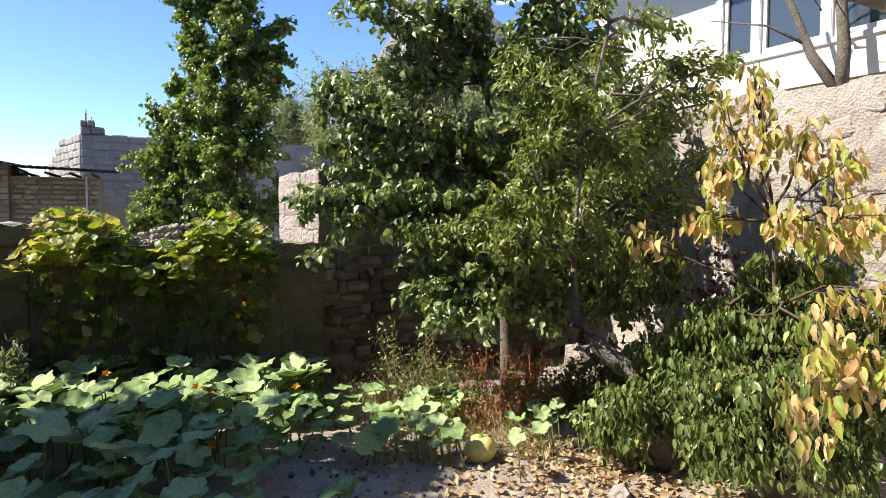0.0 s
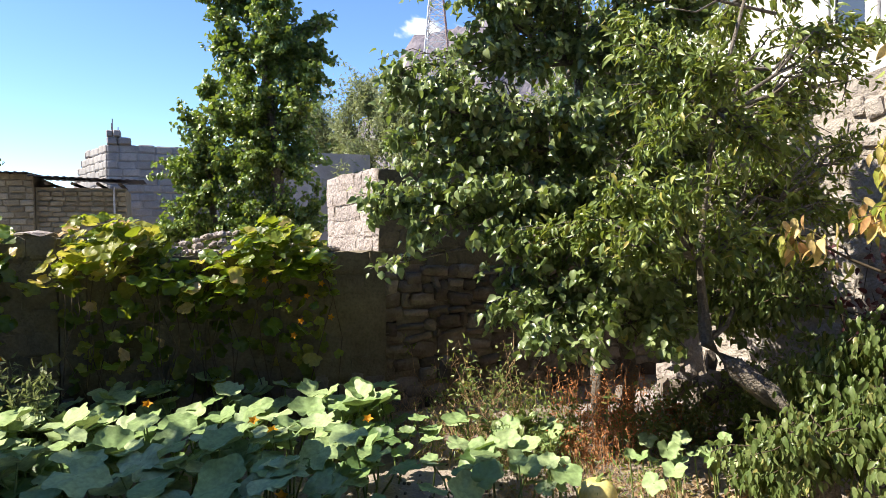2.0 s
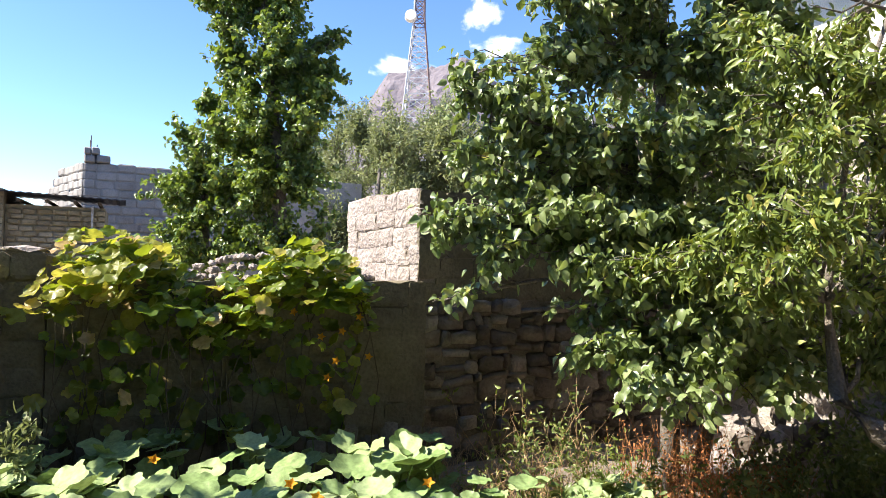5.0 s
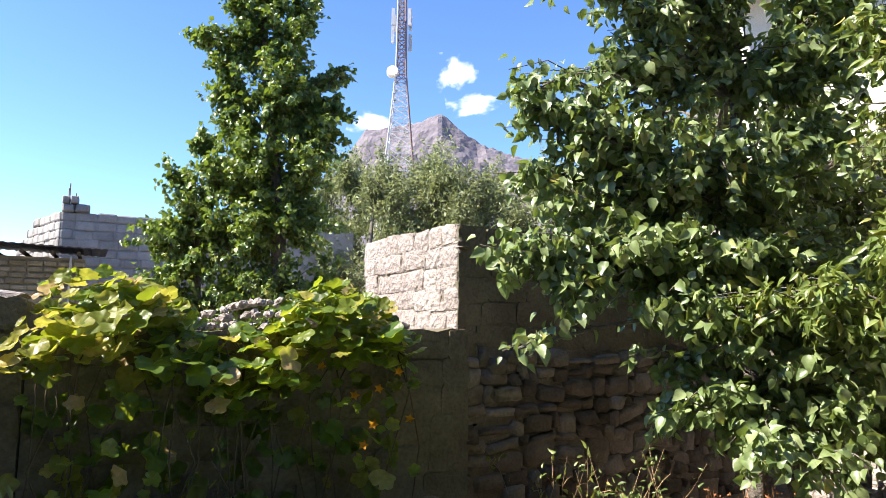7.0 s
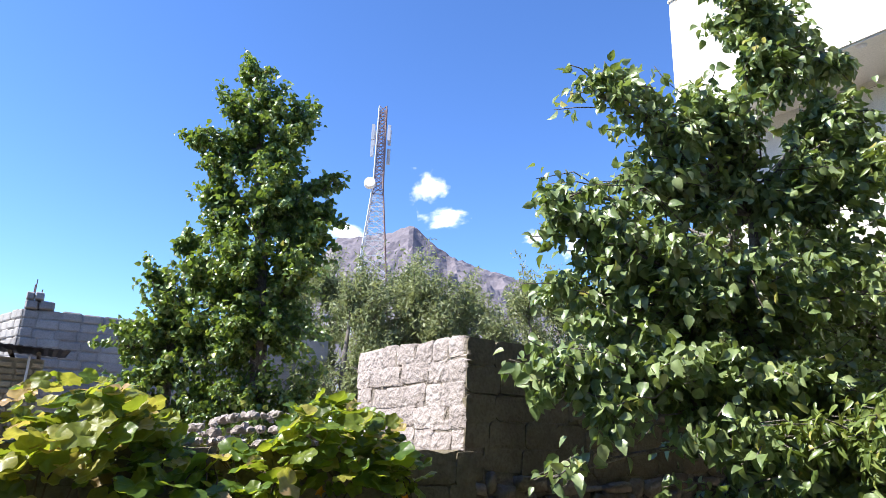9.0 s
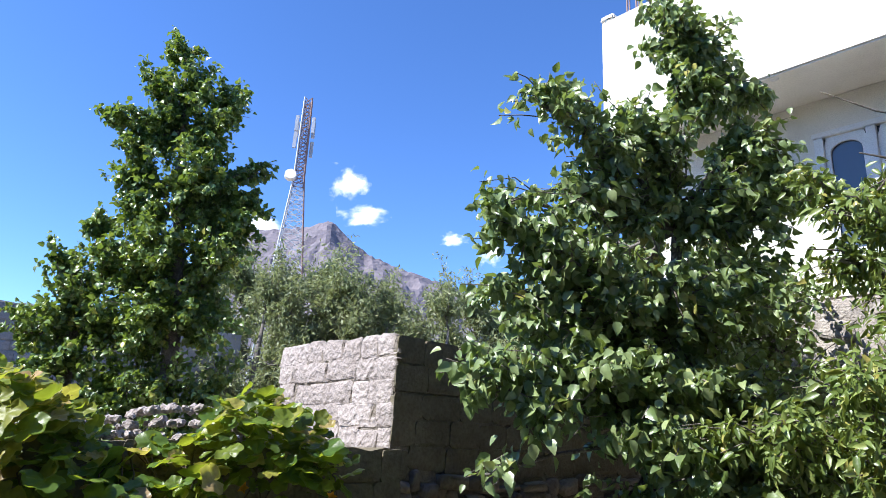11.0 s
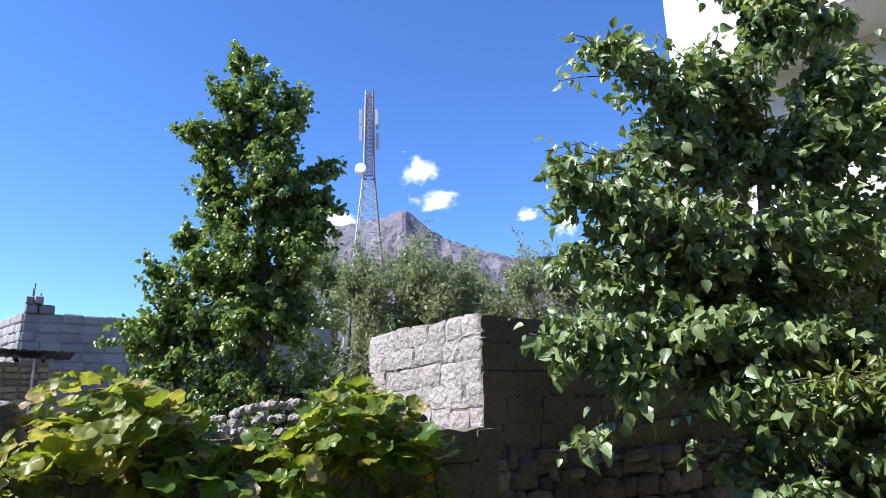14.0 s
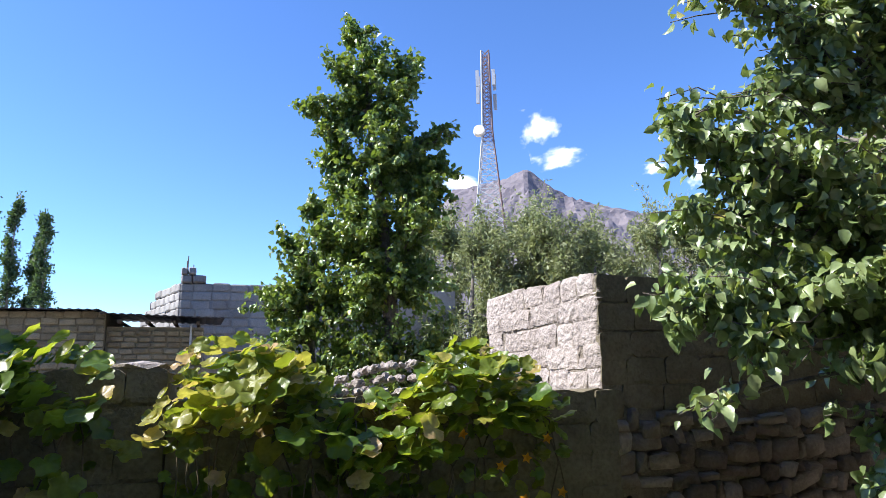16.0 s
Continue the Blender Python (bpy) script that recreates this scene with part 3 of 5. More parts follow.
# ---- neighbour buildings beyond the wall ----
def build_shed():
    thing = new("brick_shed")
    thing.location = (-6.5, 14.7, 0)
    d = Vector((-1.6, -0.85, 0)).normalized()
    n = out_of(d, (1, -1, 0))
    m = face_frame(Vector((0, 0, 0)), d, n)
    bm = bmesh.new()
    box(bm, (0, -2.5, -0.1), (1.62, -0.02, 2.72), m)
    part("wall", bm, M_BRICK, thing, "wall of yellowish brick")
    bm = bmesh.new()
    box(bm, (1.63, -2.5, -0.1), (6.0, 0.12, 2.96), m)
    part("wall", bm, M_BRICK, thing, "wall of pale washed brick")
    for a, b, z, tilt in ((-0.35, 1.7, 2.86, 0.03), (1.72, 6.2, 2.98, 0.0)):
        vs, fs = [], []
        k = int((b - a) / 0.035)
        for i in range(k + 1):
            x = a + (b - a) * i / k
            h = z + 0.009 * math.sin(i * 1.6) + tilt * (x - a)
            for y, dz in ((0.35, 0), (-2.6, 0.12), (-2.6, 0.135), (0.35, 0.015)):
                vs.append(m @ Vector((x, y, h + dz)))
        for i in range(k):
            o = i * 4
            for q in range(4):
                r = (q + 1) % 4
                fs.append((o + q, o + r, o + 4 + r, o + 4 + q))
        put("roof", mesh_of("roof", vs, fs, M_TIN), thing, None, "dark corrugated iron roof sheet")
    for x in (0.1, 0.5, 0.95, 1.4):
        s = Soup()
        s.rod([m @ Vector((x, 0.25, 2.79)), m @ Vector((x, -2.4, 2.84))], [0.035, 0.035], 6)
        put("rafter", s.mesh("rafter", M_TWIG), thing)
    s = Soup()
    s.rod([m @ Vector((0.22, 0.06, 0)), m @ Vector((0.22, 0.06, 2.75))], [0.02, 0.02], 6)
    put("downpipe", s.mesh("downpipe", M_STEEL), thing)
    return thing, m


shed, SHED_M = build_shed()
tagged(shed, "low yellow-brick shed under dark corrugated iron", "shed")

BLOCK_O = Vector((-8.7, 17.6, 0))
B_RIGHT = Vector((1.7, 0.9, 0)).normalized()
B_LEFT = Vector((-0.72, 0.69, 0)).normalized()


def build_block_house():
    thing = new("block_house")
    thing.location = BLOCK_O
    for d, tw, steps in ((B_RIGHT, (1, -1, 0), ((0.02, 7.0, 4.04),)), (B_LEFT, (-1, -1, 0), ((0.02, 1.5, 4.04), (1.503, 2.0, 3.84), (2.003, 2.5, 3.6), (2.503, 3.4, 3.4)))):
        m = face_frame(Vector((0, 0, 0)), d, out_of(d, tw))
        for x0, x1, h in steps:
            bm = bmesh.new()
            box(bm, (x0, -0.25, -0.1), (x1, -0.01, h), m)
            part("wall", bm, M_BLOCK, thing, "unfinished concrete block wall")
    s = Soup()
    for k, (x, y) in enumerate(((0.1, 0.12), (0.02, 0.2), (0.16, 0.24))):
        s.rod([(x, y, 2.5), (x + 0.01 * k, y, 4.72 - 0.1 * k)], [0.012, 0.012], 5)
    put("rebar", s.mesh("rebar", M_RED), thing, None, "rusty starter bars")
    return tagged(thing, "unfinished house of grey concrete blocks with a stepped top", "house")


block_house = build_block_house()


# ---- lattice mast ----
def build_mast():
    thing = new("radio_mast")
    thing.location = (-3.75, 60, 0)
    H = 32.0
    def half(z):
        return 2.6 - 2.15 * min(1, z / 24) if z < 24 else 0.45 - 0.0125 * (z - 24)
    zs = [0]
    while zs[-1] < H - 0.3:
        zs.append(zs[-1] + max(0.8, half(zs[-1]) * 1.3))
    zs[-1] = H
    crn = [(-1, -1), (1, -1), (1, 1), (-1, 1)]
    for cx, cy in crn:
        s = Soup()
        s.rod([(cx * half(z), cy * half(z), z) for z in zs], [0.075] * len(zs), 5)
        put("leg", s.mesh("leg", M_RED if cx > 0 else M_STEEL), thing)
    for name, lo, hi, metal in (("lower_lattice", -1, 23, M_STEEL), ("upper_lattice", 23, 99, M_RED)):
        s = Soup()
        for a, b in zip(zs, zs[1:]):
            if not lo <= a < hi:
                continue
            for k in range(4):
                p, q = crn[k], crn[(k + 1) % 4]
                P = lambda c, z: (c[0] * half(z), c[1] * half(z), z)
                s.rod([P(p, a), P(q, a)], [0.05, 0.05], 4)
                s.rod([P(p, a), P(q, b)], [0.045, 0.045], 4)
                s.rod([P(q, a), P(p, b)], [0.045, 0.045], 4)
        tagged(put(name, s.mesh(name, metal), thing), kind="stuff")
    for z, k in ((29.0, 0), (29.0, 1), (29.2, 2), (29.1, 3), (27.3, 0), (27.2, 2)):
        bm = bmesh.new()
        cx, cy = crn[k]
        box(bm, (cx * 0.75 - 0.16, cy * 0.75 - 0.1, z - 0.8), (cx * 0.75 + 0.16, cy * 0.75 + 0.1, z + 0.8), bevel=0.03)
        part("antenna", bm, M_STEEL, thing, "white panel antenna")
    bm = bmesh.new()
    bmesh.ops.create_cone(bm, cap_ends=True, segments=20, radius1=0.55, radius2=0.5, depth=0.45, matrix=Matrix.Translation((-0.75, -0.6, 23.9)) @ Matrix.Rotation(radians(80), 4, "X"))
    part("dish", bm, M_WHITE, thing, "white drum dish")
    return tagged(thing, "tall grey steel lattice mast with antennas", "mast")


build_mast()


# ---- mountain ----
def build_mountain():
    prof_x = [-1200, -520, -330, -215, -180, -95, -40, 0, 45, 90, 165, 290, 420, 700, 1100, 1600]
    prof_z = [0, 30, 190, 390, 450, 462, 475, 492, 455, 420, 394, 360, 310, 235, 160, 90]
    nx, ny = 260, 90
    X, Y = np.linspace(-1100, 1500, nx), np.linspace(820, 2100, ny)
    vs = []
    for y in Y:
        for x in X:
            h = np.interp(x, prof_x, prof_z)
            d = abs(y - 1500) / (620 + 0.2 * h)
            k = max(0.0, 1 - d) ** 0.9
            v = Vector((x * 0.006, y * 0.006, 0.3))
            r = abs(noise.noise(v * 1.3)) * 90 + abs(noise.noise(v * 3.1)) * 45 + noise.noise(v * 8) * 14 + noise.noise(v * 20) * 6
            r *= min(1, d * 4 + 0.04)
            vs.append((x, y, max(-3, h * k - r * k * 1.1 + (0 if d > 0.06 else noise.noise(v * 14) * 7))))
    fs = [(j * nx + i, j * nx + i + 1, (j + 1) * nx + i + 1, (j + 1) * nx + i) for j in range(ny - 1) for i in range(nx - 1)]
    tagged(put("backdrop_mountain", mesh_of("backdrop_mountain", vs, fs, M_ROCK)), "bare brown rocky mountain peak", "mountain", kind="structure")


build_mountain()


def build_cloud(x, y, z, w, h, seed, tilt=0):
    me = mesh_of("backdrop_cloud", [(-w, -h, 0), (w, -h, 0), (w, h, 0), (-w, h, 0)], [(0, 1, 2, 3)], cloud_material(seed))
    ob = put("backdrop_cloud", me, None, pose(x, y, z, 90 + 18, tilt, 0))
    ob.visible_shadow = False
    tagged(ob, "small white fair-weather cloud", "cloud", kind="structure")


for c in ((46, 1700, 668, 58, 54, 3.1, 0), (90, 1700, 580, 76, 44, 7.7, -10), (345, 1700, 540, 44, 26, 1.3, 0), (-175, 1800, 545, 90, 44, 5.2, 20), (480, 1800, 545, 46, 46, 9.4, 0)):
    build_cloud(*c)

# ---- trees ----
tree("poplar_tree", "tall leafy poplar with glossy dark green leaves", (-2.35, 12.1, 0),
     [(-2.35, 12.1, -0.1), (-2.33, 12.1, 1.5), (-2.4, 12.1, 3.0), (-2.55, 12.1, 4.4), (-2.7, 12.1, 5.6), (-2.85, 12.1, 6.9)], [0.13, 0.12, 0.1, 0.075, 0.045, 0.012],
     [((-2.9, 12.1, 6.75), (0.26, 0.3, 0.32), 0.5), ((-2.1, 12.0, 6.0), (0.3, 0.3, 0.4), 0.6), ((-3.05, 12.1, 3.5), (0.4, 0.4, 0.5), 1.0), ((-3.05, 12.1, 4.3), (0.35, 0.4, 0.45), 0.8), ((-2.75, 12.0, 2.6), (0.45, 0.4, 0.5), 0.9), ((-2.2, 12.0, 5.0), (0.4, 0.4, 0.5), 0.8), ((-3.3, 12.0, 5.3), (0.25, 0.3, 0.4), 0.5), ((-1.75, 12.0, 4.1), (0.35, 0.35, 0.45), 0.7), ((-3.15, 12.1, 6.3), (0.3, 0.4, 0.4), 0.7), ((-2.55, 12.0, 6.2), (0.36, 0.4, 0.45), 0.9),
      ((-3.62, 12.1, 5.75), (0.2, 0.25, 0.22), 0.22), ((-2.95, 12.1, 5.6), (0.5, 0.5, 0.6), 1.4), ((-2.3, 12.0, 5.5), (0.45, 0.5, 0.55), 1.1),
      ((-1.62, 12.1, 5.15), (0.3, 0.3, 0.25), 0.35), ((-3.15, 12.1, 4.8), (0.42, 0.5, 0.5), 1.0), ((-2.5, 12.0, 4.7), (0.6, 0.6, 0.6), 1.7), ((-1.95, 12.1, 4.5), (0.42, 0.5, 0.5), 1.0),
      ((-1.6, 12.1, 4.62), (0.34, 0.3, 0.2), 0.3), ((-2.75, 12.0, 3.9), (0.6, 0.6, 0.6), 1.7), ((-2.05, 12.0, 3.7), (0.5, 0.6, 0.6), 1.4), ((-2.5, 12.0, 3.0), (0.65, 0.6, 0.55), 1.6),
      ((-1.95, 12.0, 2.8), (0.5, 0.5, 0.6), 1.2), ((-2.4, 12.0, 2.2), (0.6, 0.5, 0.5), 1.2), ((-2.9, 12.0, 1.85), (0.5, 0.4, 0.35), 0.8), ((-1.75, 12.0, 2.05), (0.4, 0.4, 0.4), 0.7), ((-2.2, 11.9, 1.6), (0.5, 0.4, 0.3), 0.7)],
     M_POPLAR, per=1450, size=0.076, width=0.9, hang=0.3, twigs=34, shell=0.15, swell=1.35, rise=0.4, ruffle=0.4)
tree("poplar_tree", "shorter bushy poplar standing beside a taller one", (-3.6, 12.4, 0),
     [(-3.6, 12.4, -0.1), (-3.6, 12.4, 1.4), (-3.62, 12.4, 2.6), (-3.6, 12.4, 4.2)], [0.08, 0.07, 0.05, 0.015],
     [((-3.6, 12.3, 4.15), (0.25, 0.3, 0.3), 0.45), ((-3.95, 12.4, 3.7), (0.3, 0.4, 0.35), 0.6), ((-3.4, 12.3, 3.6), (0.4, 0.4, 0.45), 0.9), ((-3.75, 12.3, 3.0), (0.55, 0.5, 0.5), 1.3),
      ((-4.3, 12.4, 2.75), (0.35, 0.4, 0.35), 0.6), ((-3.2, 12.3, 2.8), (0.5, 0.5, 0.55), 1.2), ((-3.7, 12.3, 2.3), (0.65, 0.5, 0.45), 1.3), ((-3.1, 12.2, 2.0), (0.5, 0.4, 0.4), 0.8), ((-3.6, 12.2, 1.75), (0.45, 0.4, 0.35), 0.8), ((-4.15, 12.3, 2.05), (0.4, 0.4, 0.35), 0.7), ((-4.45, 12.4, 1.7), (0.35, 0.35, 0.3), 0.5)],
     M_POPLAR, per=1350, size=0.076, width=0.9, hang=0.3, twigs=34, shell=0.15, swell=1.35, rise=0.4, ruffle=0.4)

for k, (x, y, top, w) in enumerate(((-3.4, 25, 7.0, 1.4), (-0.9, 24, 6.5, 1.5), (1.6, 25, 6.3, 1.4), (4.4, 24, 6.1, 1.6), (7.4, 25, 6.2, 1.8), (-5.6, 27, 6.2, 1.6), (10.4, 26, 6.4, 1.9), (-2.1, 21, 5.6, 1.4), (0.4, 21.5, 5.7, 1.5), (2.9, 21, 5.5, 1.5), (5.4, 21, 5.3, 1.5))):
    cl = []
    for i in range(15):
        a = rng.uniform(0, 6.28)
        h = rng.uniform(0.3, 0.95)
        cl.append(((x + math.cos(a) * w * (1.5 - h * 1.15), y + math.sin(a) * w * 0.6, top * h), (0.6, 0.6, 0.8), 1.0))
    cl.append(((x, y, top - 0.4), (0.6, 0.6, 0.55), 0.8))
    tree("willow_tree", "hazy grey-green willow with fine leaves", (x, y, 0), [(x, y, -0.1), (x + 0.1, y, top * 0.35), (x, y, top * 0.6), (x + 0.1, y, top * 0.85)], [0.16, 0.12, 0.08, 0.03],
         cl, M_WILLOW, M_BARK, per=1300, size=0.16, width=0.3, hang=0.3, twigs=34, shell=0.1, simple=True, swell=1.6, rise=1.2)

for k, (x, y, top) in enumerate(((-53.1, 55, 23.5), (-49.4, 55, 19.0), (-46.9, 55, 18.3), (-43.3, 55, 16.7), (-57.4, 56, 19.0), (-45.8, 57, 16.0), (-55.6, 57, 17.0), (-51.2, 57, 17.5), (-60.5, 56, 22.0))):
    lean = rng.normal(0, 0.4)
    cl = [((x + lean * i / 8 + rng.normal(0, 0.3), y, 3.0 + i * (top - 3.6) / 9), (1.95 - 0.17 * i, 1.5 - 0.13 * i, (top - 4) / 9), 1.1 - 0.05 * i) for i in range(10)]
    tree("far_poplar", "slender dark columnar poplar far off", (x, y, 0), [(x, y, -0.1), (x, y, 4), (x + lean / 2, y, top * 0.6), (x + lean, y, top)], [0.2, 0.18, 0.1, 0.02],
         cl, M_FARPOP, M_BARK, per=900, size=0.32, width=0.55, hang=-0.5, twigs=26, shell=0.1, simple=True, swell=1.15, rise=0.3)

# clumps at y 8.8 and beyond are added to shade the terrace wall
tree("fruit_tree", "leafy apricot tree with drooping broad leaves by the wall", (2.1, 7.72, 0),
     [(2.1, 7.72, -0.1), (2.08, 7.72, 0.5), (2.06, 7.65, 1.0), (1.95, 7.55, 1.7), (1.88, 7.45, 2.4), (1.85, 7.3, 3.2), (1.85, 7.2, 4.5)], [0.085, 0.075, 0.065, 0.055, 0.048, 0.035, 0.01],
     [((0.68, 6.8, 3.76), (0.27, 0.25, 0.26), 0.6), ((1.35, 7.05, 3.15), (0.35, 0.3, 0.3), 0.8), ((0.55, 6.8, 2.75), (0.25, 0.25, 0.25), 0.5), ((2.15, 7.2, 4.6), (0.22, 0.22, 0.42), 0.5), ((0.9, 6.9, 3.95), (0.18, 0.18, 0.14), 0.25), ((1.3, 7.1, 2.4), (0.45, 0.35, 0.35), 1.1), ((0.7, 6.9, 2.95), (0.35, 0.3, 0.3), 0.8), ((1.1, 7.0, 3.55), (0.35, 0.3, 0.35), 0.9), ((1.6, 7.1, 3.85), (0.35, 0.3, 0.4), 0.9), ((2.2, 7.2, 3.3), (0.4, 0.3, 0.4), 1.0), ((1.9, 7.1, 2.5), (0.4, 0.3, 0.4), 1.1), ((1.5, 6.9, 1.8), (0.4, 0.3, 0.3), 0.9), ((2.2, 7.1, 2.0), (0.4, 0.3, 0.4), 1.0), ((2.7, 7.8, 2.3), (0.5, 0.4, 0.5), 1.2), ((3.0, 7.6, 1.5), (0.45, 0.4, 0.45), 1.0), ((3.35, 7.9, 2.2), (0.45, 0.4, 0.5), 1.0), ((3.4, 7.5, 1.2), (0.45, 0.4, 0.45), 1.0), ((3.3, 8.5, 1.8), (0.45, 0.4, 0.5), 1.0), ((2.5, 9.2, 3.6), (0.45, 0.4, 0.45), 1.0), ((2.2, 9.0, 3.95), (0.45, 0.4, 0.4), 0.9), ((2.8, 9.3, 3.15), (0.45, 0.35, 0.45), 1.0), ((2.3, 8.9, 3.2), (0.45, 0.4, 0.45), 1.0), ((2.9, 8.8, 2.4), (0.45, 0.4, 0.45), 1.0), ((2.6, 8.0, 1.6), (0.5, 0.4, 0.4), 1.0), ((3.0, 8.3, 2.7), (0.45, 0.4, 0.45), 1.0), ((2.4, 8.0, 3.0), (0.45, 0.4, 0.45), 1.0), ((0.75, 6.75, 2.35), (0.35, 0.25, 0.25), 0.7), ((1.85, 7.2, 4.85), (0.28, 0.25, 0.5), 1.0), ((1.95, 7.2, 4.25), (0.42, 0.35, 0.36), 1.2), ((1.37, 7.0, 3.75), (0.36, 0.3, 0.36), 1.1),
      ((2.42, 7.2, 3.95), (0.28, 0.3, 0.28), 0.7), ((0.42, 6.8, 3.05), (0.2, 0.22, 0.2), 0.45), ((0.98, 7.0, 3.25), (0.36, 0.3, 0.3), 1.0), ((1.8, 7.2, 3.4), (0.5, 0.35, 0.4), 1.6),
      ((2.5, 7.2, 3.4), (0.32, 0.3, 0.36), 0.9), ((0.38, 6.8, 2.5), (0.22, 0.22, 0.2), 0.45), ((0.9, 6.9, 2.7), (0.38, 0.3, 0.3), 1.1), ((1.55, 6.9, 2.68), (0.42, 0.32, 0.36), 1.3), ((2.3, 7.2, 2.9), (0.36, 0.3, 0.32), 1.0),
      ((0.2, 6.65, 2.05), (0.22, 0.2, 0.15), 0.4), ((0.6, 6.65, 2.1), (0.32, 0.26, 0.2), 0.8), ((1.1, 6.65, 2.08), (0.36, 0.26, 0.25), 1.0), ((1.8, 6.95, 2.15), (0.42, 0.3, 0.34), 1.2),
      ((2.0, 9.5, 3.5), (0.45, 0.4, 0.4), 1.0), ((2.5, 9.7, 3.1), (0.45, 0.4, 0.45), 1.0), ((2.95, 9.3, 2.75), (0.4, 0.4, 0.4), 1.0), ((2.75, 9.75, 3.55), (0.4, 0.35, 0.35), 0.9), ((1.7, 9.4, 3.0), (0.4, 0.35, 0.4), 0.9), ((3.2, 8.9, 3.2), (0.4, 0.35, 0.35), 0.9), ((1.34, 6.55, 1.24), (0.28, 0.24, 0.17), 0.6), ((1.49, 6.40, 1.10), (0.28, 0.24, 0.17), 0.6), ((1.80, 6.55, 1.47), (0.28, 0.24, 0.17), 0.6), ((1.93, 6.40, 1.23), (0.28, 0.24, 0.17), 0.6), ((2.28, 6.55, 1.33), (0.28, 0.24, 0.17), 0.6), ((2.35, 6.40, 1.09), (0.28, 0.24, 0.17), 0.6), ((1.49, 6.55, 1.61), (0.28, 0.24, 0.17), 0.6), ((2.11, 6.40, 1.65), (0.28, 0.24, 0.17), 0.6), ((1.17, 6.55, 1.75), (0.28, 0.24, 0.17), 0.6), ((1.76, 6.40, 1.00), (0.28, 0.24, 0.17), 0.6), ((3.4, 9.0, 3.5), (0.42, 0.4, 0.4), 1.0), ((3.6, 8.3, 3.1), (0.42, 0.4, 0.4), 1.0), ((3.5, 8.4, 2.6), (0.42, 0.4, 0.4), 1.0), ((2.4, 8.1, 1.4), (0.35, 0.3, 0.3), 0.9), ((1.9, 7.9, 2.2), (0.35, 0.3, 0.3), 0.9), ((2.6, 8.3, 1.9), (0.4, 0.3, 0.3), 0.9), ((0.28, 6.60, 1.99), (0.24, 0.2, 0.16), 0.55), ((0.62, 6.55, 1.88), (0.24, 0.2, 0.16), 0.55), ((1.00, 6.60, 2.14), (0.24, 0.2, 0.16), 0.55), ((1.22, 6.60, 1.80), (0.24, 0.2, 0.16), 0.55), ((1.08, 6.70, 2.49), (0.24, 0.2, 0.16), 0.55), ((1.41, 6.60, 2.10), (0.24, 0.2, 0.16), 0.55), ((0.81, 6.70, 2.73), (0.24, 0.2, 0.16), 0.55), ((0.38, 6.80, 2.95), (0.24, 0.2, 0.16), 0.55), ((1.31, 6.70, 1.26), (0.24, 0.2, 0.16), 0.55), ((1.72, 6.70, 1.26), (0.24, 0.2, 0.16), 0.55), ((2.10, 7.20, 4.19), (0.24, 0.22, 0.2), 0.6), ((2.41, 7.25, 3.94), (0.24, 0.22, 0.2), 0.6), ((2.67, 7.20, 3.82), (0.24, 0.22, 0.2), 0.6), ((1.60, 7.10, 3.78), (0.24, 0.22, 0.2), 0.6), ((1.92, 7.20, 4.60), (0.24, 0.22, 0.2), 0.6), ((2.21, 7.20, 4.56), (0.24, 0.22, 0.2), 0.6), ((2.54, 7.25, 4.35), (0.24, 0.22, 0.2), 0.6), ((2.88, 7.30, 3.60), (0.24, 0.22, 0.2), 0.6), ((0.27, 6.5, 1.55), (0.15, 0.12, 0.1), 0.1), ((1.3, 6.95, 1.5), (0.36, 0.25, 0.24), 0.5), ((2.2, 7.0, 1.55), (0.45, 0.3, 0.3), 1.0), ((1.2, 7.0, 1.15), (0.32, 0.22, 0.15), 0.35), ((1.8, 7.0, 1.12), (0.42, 0.3, 0.16), 0.6), ((2.55, 6.9, 1.1), (0.4, 0.3, 0.25), 0.8), ((2.75, 6.95, 1.9), (0.35, 0.3, 0.35), 0.8)],
     M_LEAF, per=600, size=0.073, width=0.72, hang=0.6, twigs=22, swell=1.25, shell=0.25, limb=0.014, ruffle=0.42)

fork = Soup()
fork.rod([(0.22, 0.1, -0.05), (0.3, 0.05, 0.5), (0.12, 0.0, 1.1), (0.2, 0.0, 2.2)], [0.07, 0.06, 0.05, 0.03], 9)
put("stem", fork.mesh("stem", M_BARK, True), bpy.data.objects["fruit_tree"])

